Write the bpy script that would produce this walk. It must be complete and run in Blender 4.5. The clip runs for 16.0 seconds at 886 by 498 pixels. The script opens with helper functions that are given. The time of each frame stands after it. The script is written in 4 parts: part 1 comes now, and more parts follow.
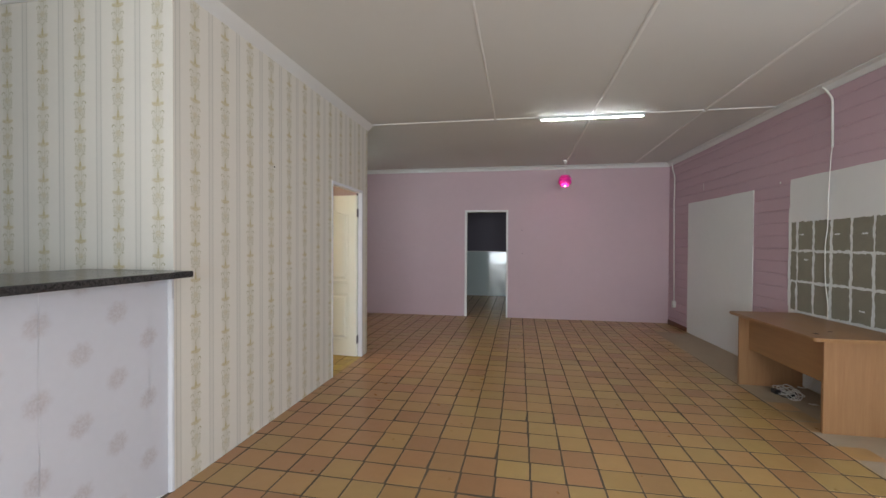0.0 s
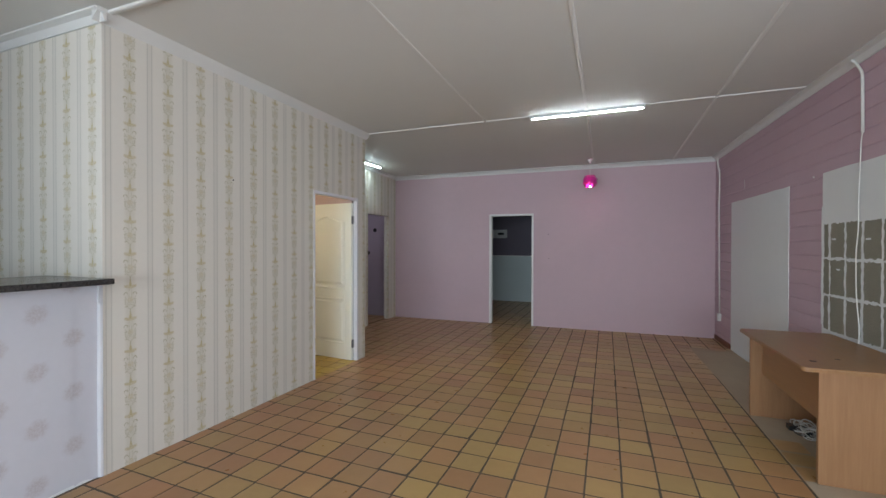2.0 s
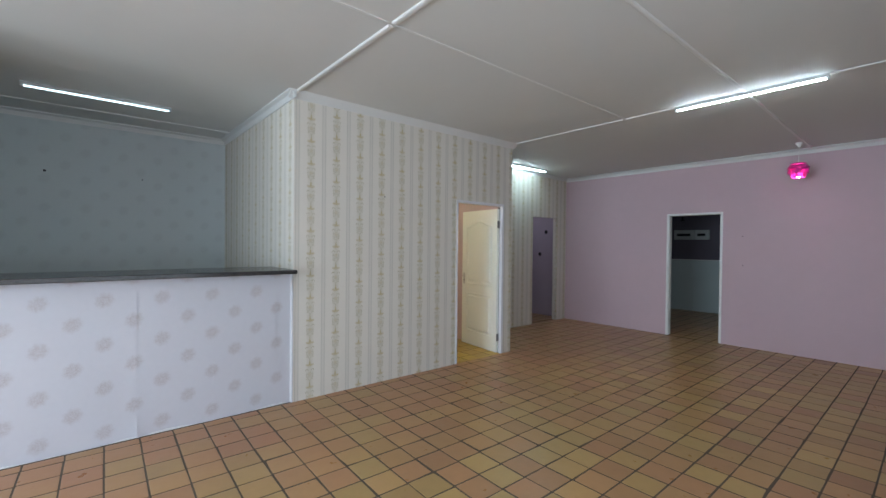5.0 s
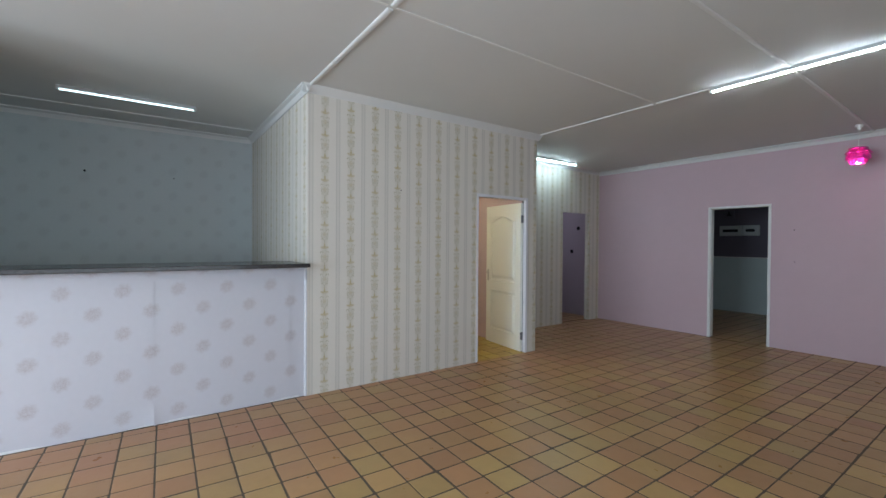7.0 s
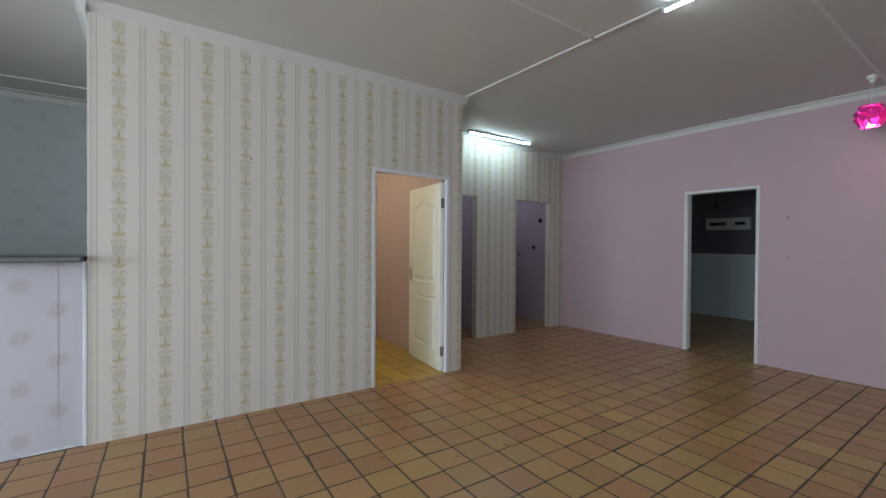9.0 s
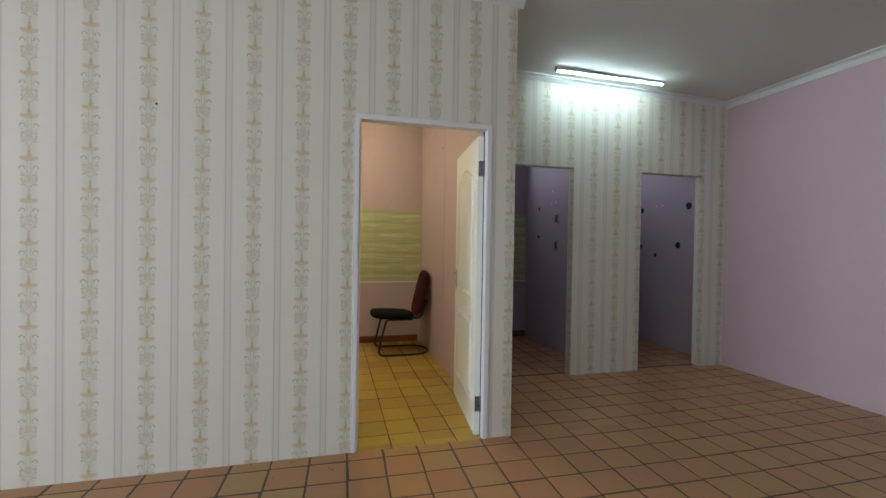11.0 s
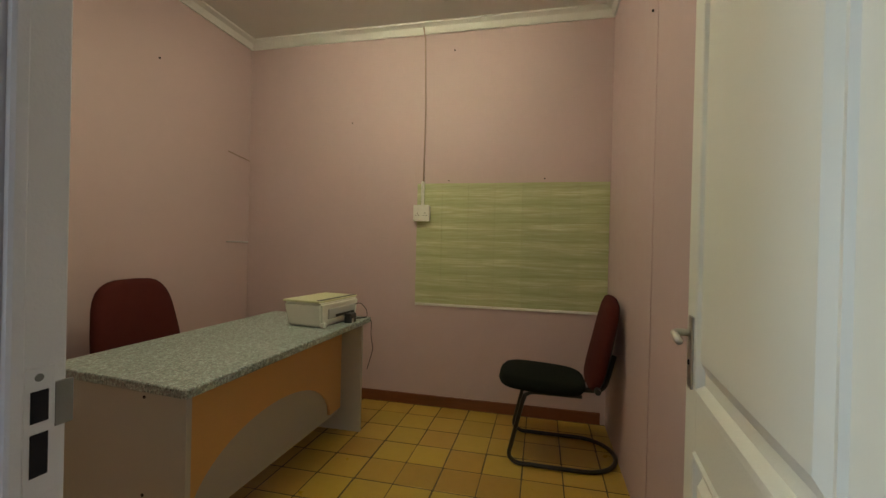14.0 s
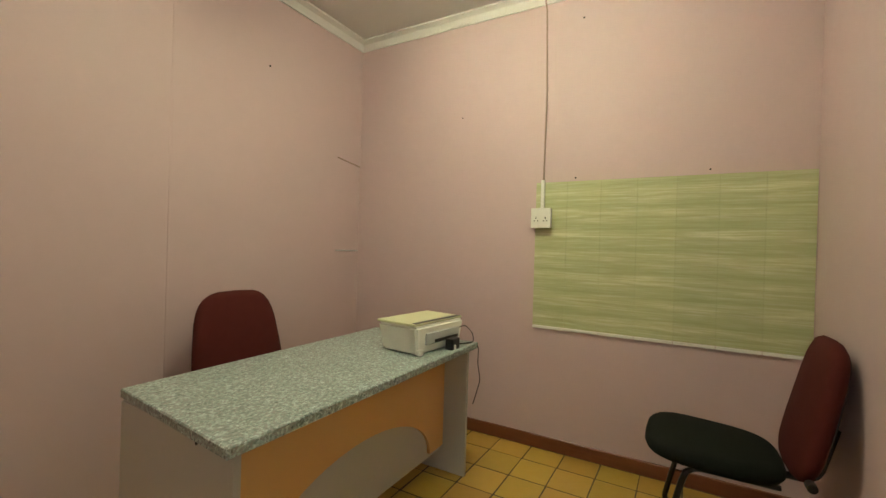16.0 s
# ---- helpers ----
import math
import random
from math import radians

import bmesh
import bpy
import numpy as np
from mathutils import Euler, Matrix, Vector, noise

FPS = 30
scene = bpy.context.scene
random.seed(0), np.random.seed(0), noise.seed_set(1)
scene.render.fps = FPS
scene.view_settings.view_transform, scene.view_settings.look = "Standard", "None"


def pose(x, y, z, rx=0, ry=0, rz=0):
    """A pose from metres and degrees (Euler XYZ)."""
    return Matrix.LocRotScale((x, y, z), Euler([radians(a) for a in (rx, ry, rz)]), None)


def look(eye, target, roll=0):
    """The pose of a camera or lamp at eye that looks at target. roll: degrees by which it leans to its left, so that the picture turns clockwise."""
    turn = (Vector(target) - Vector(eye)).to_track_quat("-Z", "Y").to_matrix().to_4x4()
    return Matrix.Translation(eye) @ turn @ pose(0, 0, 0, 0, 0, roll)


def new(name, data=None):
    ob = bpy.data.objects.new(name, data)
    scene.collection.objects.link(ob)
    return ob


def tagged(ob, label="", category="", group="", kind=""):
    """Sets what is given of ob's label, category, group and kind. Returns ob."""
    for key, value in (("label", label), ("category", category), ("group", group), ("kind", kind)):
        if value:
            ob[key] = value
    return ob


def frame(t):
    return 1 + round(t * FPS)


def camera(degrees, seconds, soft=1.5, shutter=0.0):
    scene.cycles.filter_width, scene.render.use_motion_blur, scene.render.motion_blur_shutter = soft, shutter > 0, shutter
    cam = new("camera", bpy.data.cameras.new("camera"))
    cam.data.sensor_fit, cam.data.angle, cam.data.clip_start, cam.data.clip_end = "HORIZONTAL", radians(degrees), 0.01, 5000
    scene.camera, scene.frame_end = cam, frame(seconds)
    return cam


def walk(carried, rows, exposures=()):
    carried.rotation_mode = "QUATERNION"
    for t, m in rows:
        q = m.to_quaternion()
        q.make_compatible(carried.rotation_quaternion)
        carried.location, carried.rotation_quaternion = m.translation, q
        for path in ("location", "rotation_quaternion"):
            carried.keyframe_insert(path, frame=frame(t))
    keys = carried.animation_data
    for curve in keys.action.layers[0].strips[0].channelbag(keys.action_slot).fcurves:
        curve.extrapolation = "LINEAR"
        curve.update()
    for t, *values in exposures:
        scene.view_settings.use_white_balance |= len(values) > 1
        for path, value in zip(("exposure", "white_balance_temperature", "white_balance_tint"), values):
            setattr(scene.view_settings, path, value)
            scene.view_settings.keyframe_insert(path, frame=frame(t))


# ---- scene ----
cam = camera(92.6, 16.0)
PATH = [
    (0, (0.248, -0.147, 1.445), (-0.104, 1.822, 1.417), 0.3),
    (0.5, (0.446, 0.038, 1.457), (-0.001, 1.987, 1.433), 0.2),
    (1, (0.707, 0.17, 1.482), (0.117, 2.081, 1.457), 0.2),
    (1.5, (0.994, 0.252, 1.478), (0.305, 2.13, 1.46), 0.2),
    (2, (1.312, 0.232, 1.489), (0.591, 2.097, 1.474), 0.1),
    (2.5, (1.604, 0.251, 1.487), (0.772, 2.069, 1.475), 0.1),
    (3, (1.841, 0.331, 1.489), (0.833, 2.058, 1.476), 0.1),
    (3.5, (2.027, 0.389, 1.505), (0.85, 2.006, 1.491), 0.2),
    (4, (2.179, 0.425, 1.518), (0.858, 1.926, 1.503), 0.3),
    (4.5, (2.282, 0.454, 1.534), (0.832, 1.831, 1.513), 0.5),
    (5, (2.314, 0.457, 1.538), (0.786, 1.748, 1.514), 0.6),
    (5.2, (2.318, 0.468, 1.537), (0.768, 1.732, 1.511), 0.6),
    (7.3, (2.37, 0.864, 1.466), (0.729, 2.008, 1.443), 0.4),
    (7.5, (2.322, 1.002, 1.464), (0.689, 2.156, 1.441), 0.4),
    (8, (2.252, 1.393, 1.436), (0.655, 2.597, 1.41), 0.4),
    (8.2, (2.213, 1.568, 1.418), (0.631, 2.792, 1.395), 0.3),
    (10.3, (1.422, 3.463, 1.339), (-0.437, 4.199, 1.32), 0.6),
    (10.5, (1.306, 3.611, 1.332), (-0.583, 4.266, 1.311), 0.6),
    (11, (0.962, 3.952, 1.309), (-0.974, 4.455, 1.283), 0.9),
    (11.5, (0.566, 4.21, 1.288), (-1.402, 4.563, 1.262), 1.0),
    (12, (0.149, 4.424, 1.285), (-1.842, 4.61, 1.262), 1.2),
    (12.5, (-0.333, 4.563, 1.289), (-2.332, 4.593, 1.265), 1.3),
    (13, (-0.78, 4.617, 1.24), (-2.776, 4.49, 1.229), 1.3),
    (13.5, (-1.126, 4.64, 1.231), (-3.106, 4.361, 1.215), 1.3),
    (14, (-1.403, 4.626, 1.244), (-3.351, 4.172, 1.235), 1.4),
    (14.5, (-1.597, 4.574, 1.26), (-3.492, 3.935, 1.247), 1.6),
    (15, (-1.733, 4.538, 1.275), (-3.565, 3.736, 1.266), 1.6),
    (15.5, (-1.816, 4.523, 1.287), (-3.594, 3.607, 1.281), 1.6),
    (16, (-1.871, 4.526, 1.294), (-3.607, 3.534, 1.287), 1.7),
]
EXPOSURES = [(0.0, 0.02, 7250, 15), (1.5, 0.03, 6900, 14), (4.0, 0.0, 6350, 11), (8.0, -0.08, 6350, 11), (10.5, 0.07, 6700, 11), (12.0, 0.14, 6600, 10), (13.0, 0.12, 6450, 7), (13.5, -0.08, 6300, 6), (14.0, -0.24, 6500, 7), (14.5, -0.15, 6500, 6), (15.0, 0.26, 6350, 4), (15.5, 0.49, 6200, 3), (16.0, 0.57, 6200, 3)]
walk(cam, [(t, look(eye, target, roll)) for t, eye, target, roll in PATH], EXPOSURES)

# ---- world and lights ----
world = bpy.data.worlds.new("world")
scene.world = world
world.use_nodes = True
wn = world.node_tree.nodes
sky = wn.new("ShaderNodeTexSky")
sky.sky_type, sky.sun_disc, sky.sun_elevation, sky.sun_rotation = "NISHITA", False, radians(40), radians(60)
world.node_tree.links.new(sky.outputs[0], wn["Background"].inputs[0])
wn["Background"].inputs[1].default_value = 0.1


def area_lamp(name, m, sx, sy, power, colour):
    d = bpy.data.lights.new(name, "AREA")
    d.shape, d.size, d.size_y, d.energy, d.color = "RECTANGLE", sx, sy, power, colour
    ob = new(name, d)
    ob.matrix_world = m
    return ob


DAY = (0.70, 0.87, 1.0)
# daylight in the shopfront's two glazed openings behind the walk
area_lamp("daylight_shop_door", look((-0.88, -4.54, 1.08), (-0.88, 5, 1.0)), 1.35, 2.0, 120, DAY)
area_lamp("daylight_shop_window", look((1.55, -4.54, 1.55), (1.3, 5, 1.2)), 2.5, 1.45, 235, DAY)
area_lamp("daylight_side_window", look((3.30, 0.5, 1.6), (0, 0.5, 1.5)), 3.3, 1.35, 56, DAY)
# lamps added to light the cubicles from above, in assumed, unseen high windows
area_lamp("assumed_light_cubicle", look((-4.67, 5.9, 2.52), (-3, 5.9, 1.9)), 0.6, 0.4, 5.5, (0.84, 0.88, 1.0))
area_lamp("assumed_light_cubicle", look((-4.67, 7.4, 2.52), (-3, 7.4, 1.9)), 0.6, 0.4, 5.5, (0.84, 0.88, 1.0))
# fill lamp added to brighten the back room, set in an unseen side window
area_lamp("fill_back_room", look((1.52, 9.6, 1.6), (-3, 9.6, 1.2)), 0.9, 1.0, 5, (0.75, 0.95, 1.0))
TUBE_COOL = ((0.66, 0.93, 1.0), 68.0)
TUBE_HALL = ((0.80, 0.95, 1.0), 56.0)
TUBE_DIM = ((0.66, 0.93, 1.0), 3.2)
TUBE_WARM = ((1.0, 0.92, 0.58), 250.0)


# ---- material helpers ----
class Val:
    """A socket or a number with arithmetic."""
    def __init__(self, mk, s):
        self.mk, self.s = mk, s
    def op(self, kind, *others):
        return self.mk.math(kind, self, *others)
    def __add__(self, o): return self.op("ADD", o)
    def __radd__(self, o): return self.op("ADD", o)
    def __sub__(self, o): return self.op("SUBTRACT", o)
    def __rsub__(self, o): return self.mk.math("SUBTRACT", o, self)
    def __mul__(self, o): return self.op("MULTIPLY", o)
    def __rmul__(self, o): return self.op("MULTIPLY", o)
    def __truediv__(self, o): return self.op("DIVIDE", o)


class Maker:
    def __init__(self, name):
        self.mat = bpy.data.materials.new(name)
        self.mat.use_nodes = True
        self.nt = self.mat.node_tree
        self.bsdf = self.nt.nodes["Principled BSDF"]
        self.co = self.nt.nodes.new("ShaderNodeTexCoord").outputs["Object"]

    def put(self, socket, v):
        if isinstance(v, Val):
            v = v.s
        if isinstance(v, (int, float)):
            socket.default_value = v
        elif isinstance(v, tuple):
            socket.default_value = (*v, 1.0) if len(v) == 3 and len(socket.default_value) == 4 else v
        else:
            self.nt.links.new(v, socket)

    def math(self, kind, *args):
        n = self.nt.nodes.new("ShaderNodeMath")
        n.operation = kind
        for k, a in enumerate(args):
            self.put(n.inputs[k], a)
        return Val(self, n.outputs[0])

    def xyz(self, vec=None):
        n = self.nt.nodes.new("ShaderNodeSeparateXYZ")
        self.nt.links.new(vec or self.co, n.inputs[0])
        return [Val(self, o) for o in n.outputs]

    def scaled(self, sx, sy, sz, shift=None):
        n = self.nt.nodes.new("ShaderNodeMapping")
        self.nt.links.new(self.co, n.inputs[0])
        n.inputs["Scale"].default_value = (sx, sy, sz)
        if shift is not None:
            c = self.nt.nodes.new("ShaderNodeCombineXYZ")
            for k in range(3):
                self.put(c.inputs[k], shift * (17.0 + 9 * k))
            self.nt.links.new(c.outputs[0], n.inputs["Location"])
        return n.outputs[0]

    def noise(self, scale, detail=3.0, vec=None, rough=0.55):
        n = self.nt.nodes.new("ShaderNodeTexNoise")
        self.nt.links.new(vec or self.co, n.inputs["Vector"])
        n.inputs["Scale"].default_value, n.inputs["Detail"].default_value, n.inputs["Roughness"].default_value = scale, detail, rough
        return Val(self, n.outputs[0])

    def ramp(self, fac, stops):
        n = self.nt.nodes.new("ShaderNodeValToRGB")
        e = n.color_ramp.elements
        while len(e) < len(stops):
            e.new(0.5)
        for k, (p, c) in enumerate(stops):
            e[k].position, e[k].color = p, (*c, 1.0)
        self.put(n.inputs[0], fac)
        return n.outputs[0]

    def mix(self, fac, a, b, kind="MIX"):
        n = self.nt.nodes.new("ShaderNodeMix")
        n.data_type, n.blend_type = "RGBA", kind
        self.put(n.inputs[0], fac)
        self.put(n.inputs[6], a)
        self.put(n.inputs[7], b)
        return n.outputs[2]

    def step(self, v, lo, hi):
        n = self.nt.nodes.new("ShaderNodeMapRange")
        n.interpolation_type = "SMOOTHSTEP"
        self.put(n.inputs[0], v)
        self.put(n.inputs[1], lo)
        self.put(n.inputs[2], hi)
        return Val(self, n.outputs[0])

    def shade(self, colour, amount, *noises):
        """Lightens and darkens a colour a little by noises."""
        f = noises[0]
        for n in noises[1:]:
            f = f * 0.5 + n * 0.5
        g = (f - 0.5) * (2 * amount) + 1.0
        c = self.nt.nodes.new("ShaderNodeCombineColor")
        for k in range(3):
            self.put(c.inputs[k], g)
        return self.mix(1.0, colour, c.outputs[0], "MULTIPLY")

    def done(self, colour, rough=0.6, metal=0.0, bump=None, depth=0.001, spec=0.5, coat=0.0):
        self.put(self.bsdf.inputs["Base Color"], colour)
        self.put(self.bsdf.inputs["Roughness"], rough)
        self.bsdf.inputs["Metallic"].default_value = metal
        self.bsdf.inputs["Specular IOR Level"].default_value = spec
        self.bsdf.inputs["Coat Weight"].default_value = coat
        if bump is not None:
            b = self.nt.nodes.new("ShaderNodeBump")
            b.inputs["Strength"].default_value, b.inputs["Distance"].default_value = 1.0, depth
            self.put(b.inputs["Height"], bump)
            self.nt.links.new(b.outputs[0], self.bsdf.inputs["Normal"])
        return self.mat


def painted(name, colour, amount=0.07, rough=0.6, grain=260.0, depth=0.0006, spec=0.4):
    m = Maker(name)
    big, fine = m.noise(1.3, 4), m.noise(grain, 2)
    spots = m.noise(9.0, 5)
    return m.done(m.shade(colour, amount, big, spots), m.step(spots, 0.2, 0.9) * 0.2 + (rough - 0.1), bump=fine, depth=depth, spec=spec)


def plain(name, colour, rough=0.4, metal=0.0, amount=0.06, spec=0.5):
    m = Maker(name)
    n = m.noise(35.0, 4)
    return m.done(m.shade(colour, amount, n), n * 0.15 + (rough - 0.07), metal, bump=m.noise(400.0, 2), depth=0.0002, spec=spec)


def glow(name, colour, strength):
    m = Maker(name)
    m.put(m.bsdf.inputs["Base Color"], (0.8, 0.8, 0.8))
    m.put(m.bsdf.inputs["Emission Color"], colour)
    m.bsdf.inputs["Emission Strength"].default_value = strength
    return m.mat


def striped_paper(name, base, ochre, olive, line):
    """Vinyl wallpaper: columns of a crowned scroll ornament, pairs of thin grey lines between them."""
    m = Maker(name)
    x, y, z = m.xyz()
    u = (x + y - 1.79) / 0.27 + 40.5
    cell = u.op("FLOOR")
    a0 = (u - cell - 0.5) * 27.0
    a = a0.op("ABSOLUTE")
    roll = (cell - 38.0) * 0.31 + 0.2
    v = (((2.032 - z) / 0.22 + roll + 20.0).op("FRACT")) * 21.46
    vc = ((v + 10.73) / 21.46).op("FRACT") * 21.46 - 10.73      # centred on the crown
    fuzz = (m.noise(220.0, 2) - 0.5) * 0.9

    def ell(cx, cy, rx, ry, vv=v):
        dx, dy = (a - cx) / rx, (vv - cy) / ry
        return m.step((dx * dx + dy * dy).op("SQRT") + fuzz * 0.35, 1.08, 0.85)

    def ring(cx, cy, r, w):
        dx, dy = a - cx, v - cy
        d = ((dx * dx + dy * dy).op("SQRT") - r).op("ABSOLUTE")
        return m.step(d + fuzz * 0.2, w, w * 0.45)

    lace = m.step(m.noise(130.0, 3), 0.40, 0.56)
    crown = m.step((vc + a * a * 0.03 - 0.35).op("ABSOLUTE") + fuzz * 1.3, 1.75 - a * 0.18, 0.9 - a * 0.1) * m.step(a + fuzz * 1.6, 4.5, 3.4)
    heart = ell(0.0, -1.2, 1.1, 1.9, vc)
    halo = m.step(a, 4.6, 1.6) * 0.24
    twin = m.step((a - 0.85).op("ABSOLUTE"), 0.36, 0.1) * m.step(v, 8.4, 7.4) * m.step(v, 0.6, 1.4)
    hooks = ring(2.95, 5.3, 1.15, 0.46) * m.step(v, 6.1, 5.4)
    tails = ring(1.5, 6.6, 1.9, 0.4) * m.step(v, 6.2, 7.0) * m.step(a, 1.6, 2.2)
    flower = ell(0.0, 9.0, 1.9, 1.8)
    leaves = ell(3.0, 8.9, 1.1, 0.55)
    reach = ((15.8 - v) * 0.8).op("MINIMUM", 3.2)
    lyre = m.step((a - reach).op("ABSOLUTE") + fuzz * 0.25, 0.62, 0.2) * m.step(v, 9.2, 10.0) * m.step(v, 15.6, 14.8)
    ringlet = ring(1.15, 11.6, 0.85, 0.4)
    twig = ell(2.9, 13.5, 0.9, 0.5)
    stem = m.step(a + fuzz * 0.5, 0.8, 0.35) * m.step(v, 14.2, 15.0)
    rise = m.step(a + fuzz * 0.5, 0.85, 0.35) * m.step(v, 16.6, 18.2)
    gold = (crown * (lace * 0.4 + 0.6)).op("MAXIMUM", heart * 0.85).op("MAXIMUM", flower * (lace * 0.4 + 0.28)).op("MAXIMUM", rise * (lace * 0.3 + 0.55))
    pale = flower * 0.3
    for part_ in (twin * 0.8, hooks, tails * 0.7, leaves * 0.8, lyre * 0.8, ringlet * 0.75, twig * 0.8, stem * 0.85):
        pale = pale.op("MAXIMUM", part_)
    fill = m.step(a - reach, 0.2, -0.4) * m.step(v, 8.8, 9.8) * m.step(v, 15.6, 14.8) * 0.3
    pale = (pale * (lace * 0.5 + 0.45)).op("MAXIMUM", fill).op("MAXIMUM", halo)
    edge = (13.5 - a)
    lines = m.step((edge - 1.62).op("ABSOLUTE"), 0.46, 0.12) + m.step((edge - 2.35).op("ABSOLUTE"), 0.2, 0.05) * 0.35
    band = m.step(edge, 1.7, 1.5) * 0.18
    wear = m.noise(2.0, 4)
    c = m.mix(lines.op("MINIMUM", 1.0) * 0.52 + band, m.shade(base, 0.05, wear, m.noise(30.0, 3)), line)
    c = m.mix(pale * (wear * 0.5 + 0.72), c, olive)
    c = m.mix(gold * (wear * 0.4 + 0.4), c, ochre)
    relief = pale.op("MAXIMUM", gold) + lines * 0.4 + m.noise(500.0, 2) * 0.4
    return m.done(c, 0.55, bump=relief, depth=0.0006, spec=0.35)


def medallion_paper(name, base, tint, amount):
    """Pale wallpaper with staggered round flower medallions."""
    m = Maker(name)
    x, y, z = m.xyz()
    wob = (m.noise(14.0, 2) - 0.5) * 0.01
    blur = (m.noise(45.0, 3) - 0.5) * 0.026
    leafy = m.step(m.noise(85.0, 3), 0.35, 0.6)
    best = None
    for k in (0, 1):
        du = ((((x + y) * 1.0 + 1.5245 + k * 0.1805 + wob) / 0.361 + 30.5).op("FRACT") - 0.5) * 0.361
        dv = (((z - 1.088 + k * 0.165) / 0.33 + 30.5).op("FRACT") - 0.5) * 0.33
        r = (du * du + dv * dv).op("SQRT")
        ang = dv.op("ARCTAN2", du)
        rim = (ang * 7.0).op("COSINE") * 0.003 + (ang * 2.0).op("SINE") * 0.004 + 0.070 + blur
        rose = m.step((r - 0.024).op("ABSOLUTE") + blur * 0.3, 0.013, 0.004)
        f = m.step(r, rim, rim - 0.04) * (leafy * 0.45 + 0.42) + rose * 0.1
        best = f if best is None else best.op("MAXIMUM", f)
    fade = m.noise(60.0, 4)
    c = m.mix(best * (fade * 0.7 + 0.35) * amount, m.shade(base, 0.05, m.noise(1.6, 4), m.noise(25.0, 3)), tint)
    return m.done(c, 0.6, bump=m.noise(380.0, 2) + best * 0.6, depth=0.0005, spec=0.3)


def wood_grain(name, dark, light, along, scale=1.0, rough=0.38):
    """Veneer: long streaks along one axis (0, 1 or 2)."""
    m = Maker(name)
    s = [9.0, 9.0, 9.0]
    s[along] = 0.55
    vec = m.scaled(*[v * scale for v in s])
    n1, n2 = m.noise(2.2, 6, vec, 0.65), m.noise(11.0, 3, vec)
    c = m.ramp(n1 * 0.7 + n2 * 0.3, [(0.3, dark), (0.7, light)])
    return m.done(c, n1 * 0.15 + (rough - 0.05), bump=n2, depth=0.0002)


def tile_clay(name, per_object, tones, redder=False):
    """Quarry tiles: ochre to terracotta, tile by tile, mottled, with a worn sheen."""
    m = Maker(name)
    if per_object:
        r = Val(m, m.nt.nodes.new("ShaderNodeObjectInfo").outputs["Random"])
    else:
        r = Val(m, m.nt.nodes.new("ShaderNodeNewGeometry").outputs["Random Per Island"])
    vec = m.scaled(1, 1, 1, r)
    r2 = (r * 7.31).op("FRACT")
    tone = m.ramp(r, [(k / (len(tones) - 1), c) for k, c in enumerate(tones)])
    blot = m.noise(7.0, 4, vec)
    c = m.mix(m.step(blot, 0.5, 0.8) * 0.25, tone, tones[-1])
    c = m.shade(c, 0.24, r2, m.noise(14.0, 5, vec, 0.7))
    if redder:                                  # the less trodden tiles along the papered wall kept their red
        place = m.nt.nodes.new("ShaderNodeNewGeometry").outputs["Position"]
        px_ = m.xyz(place)[0] + (m.noise(0.9, 3, place) - 0.5) * 1.6
        c = m.mix(m.step(px_, 0.1, -1.5) * (r2 * 0.5 + 0.25), c, (0.37, 0.165, 0.085))
    dirt = m.noise(2.1, 5)
    c = m.mix(m.step(dirt, 0.55, 0.8) * 0.35, c, (0.24, 0.17, 0.10))
    return m.done(c, m.noise(12.0, 3, vec) * 0.22 + 0.21, bump=m.noise(18.0, 3, vec) + m.noise(160.0, 2, vec) * 0.25, depth=0.0014, spec=0.45)


# ---- materials ----
PAPER = striped_paper("wallpaper_stripe", (0.685, 0.65, 0.582), (0.445, 0.347, 0.133), (0.39, 0.355, 0.225), (0.40, 0.385, 0.34))
MEDALLION = medallion_paper("wallpaper_medallion", (0.56, 0.56, 0.60), (0.40, 0.345, 0.345), 0.82)
MEDALLION_GREY = medallion_paper("wallpaper_medallion_grey", (0.53, 0.58, 0.58), (0.42, 0.455, 0.46), 0.6)
PINK = painted("pink_wall_paint", (0.55, 0.405, 0.44))
PINK_OFFICE = painted("office_pink_paint", (0.54, 0.41, 0.425))
LAVENDER = painted("lavender_paint", (0.42, 0.36, 0.425))
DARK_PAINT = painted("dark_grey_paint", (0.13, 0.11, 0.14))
WHITE_WALL = painted("white_plaster", (0.73, 0.745, 0.74), 0.06, 0.7, 120.0, 0.002)
CEILING = painted("ceiling_board", (0.665, 0.665, 0.645), 0.05, 0.75)
TRIM = painted("white_trim_paint", (0.74, 0.74, 0.72), 0.04, 0.45)
COVE = painted("cove_paint", (0.68, 0.685, 0.67), 0.04, 0.6)
FRAME = painted("door_frame_enamel", (0.72, 0.72, 0.75), 0.04, 0.4)
CREAM = painted("cream_door_paint", (0.803, 0.824, 0.759), 0.03, 0.42, 180.0, 0.0003)
CLAY = [(0.458, 0.31, 0.119), (0.449, 0.288, 0.108), (0.444, 0.27, 0.107), (0.439, 0.253, 0.106), (0.424, 0.235, 0.104), (0.4, 0.208, 0.098)]
OCHRE = [(0.47, 0.325, 0.055), (0.45, 0.305, 0.05), (0.44, 0.28, 0.052), (0.42, 0.25, 0.05)]
TILE_ONE, TILE_MANY = tile_clay("quarry_tile", True, CLAY, True), tile_clay("quarry_tile_far", False, CLAY, True)
TILE_OFFICE = tile_clay("ochre_tile", False, OCHRE)
GROUT = painted("dark_grout", (0.105, 0.08, 0.057), 0.25, 0.9, 300.0, 0.002)
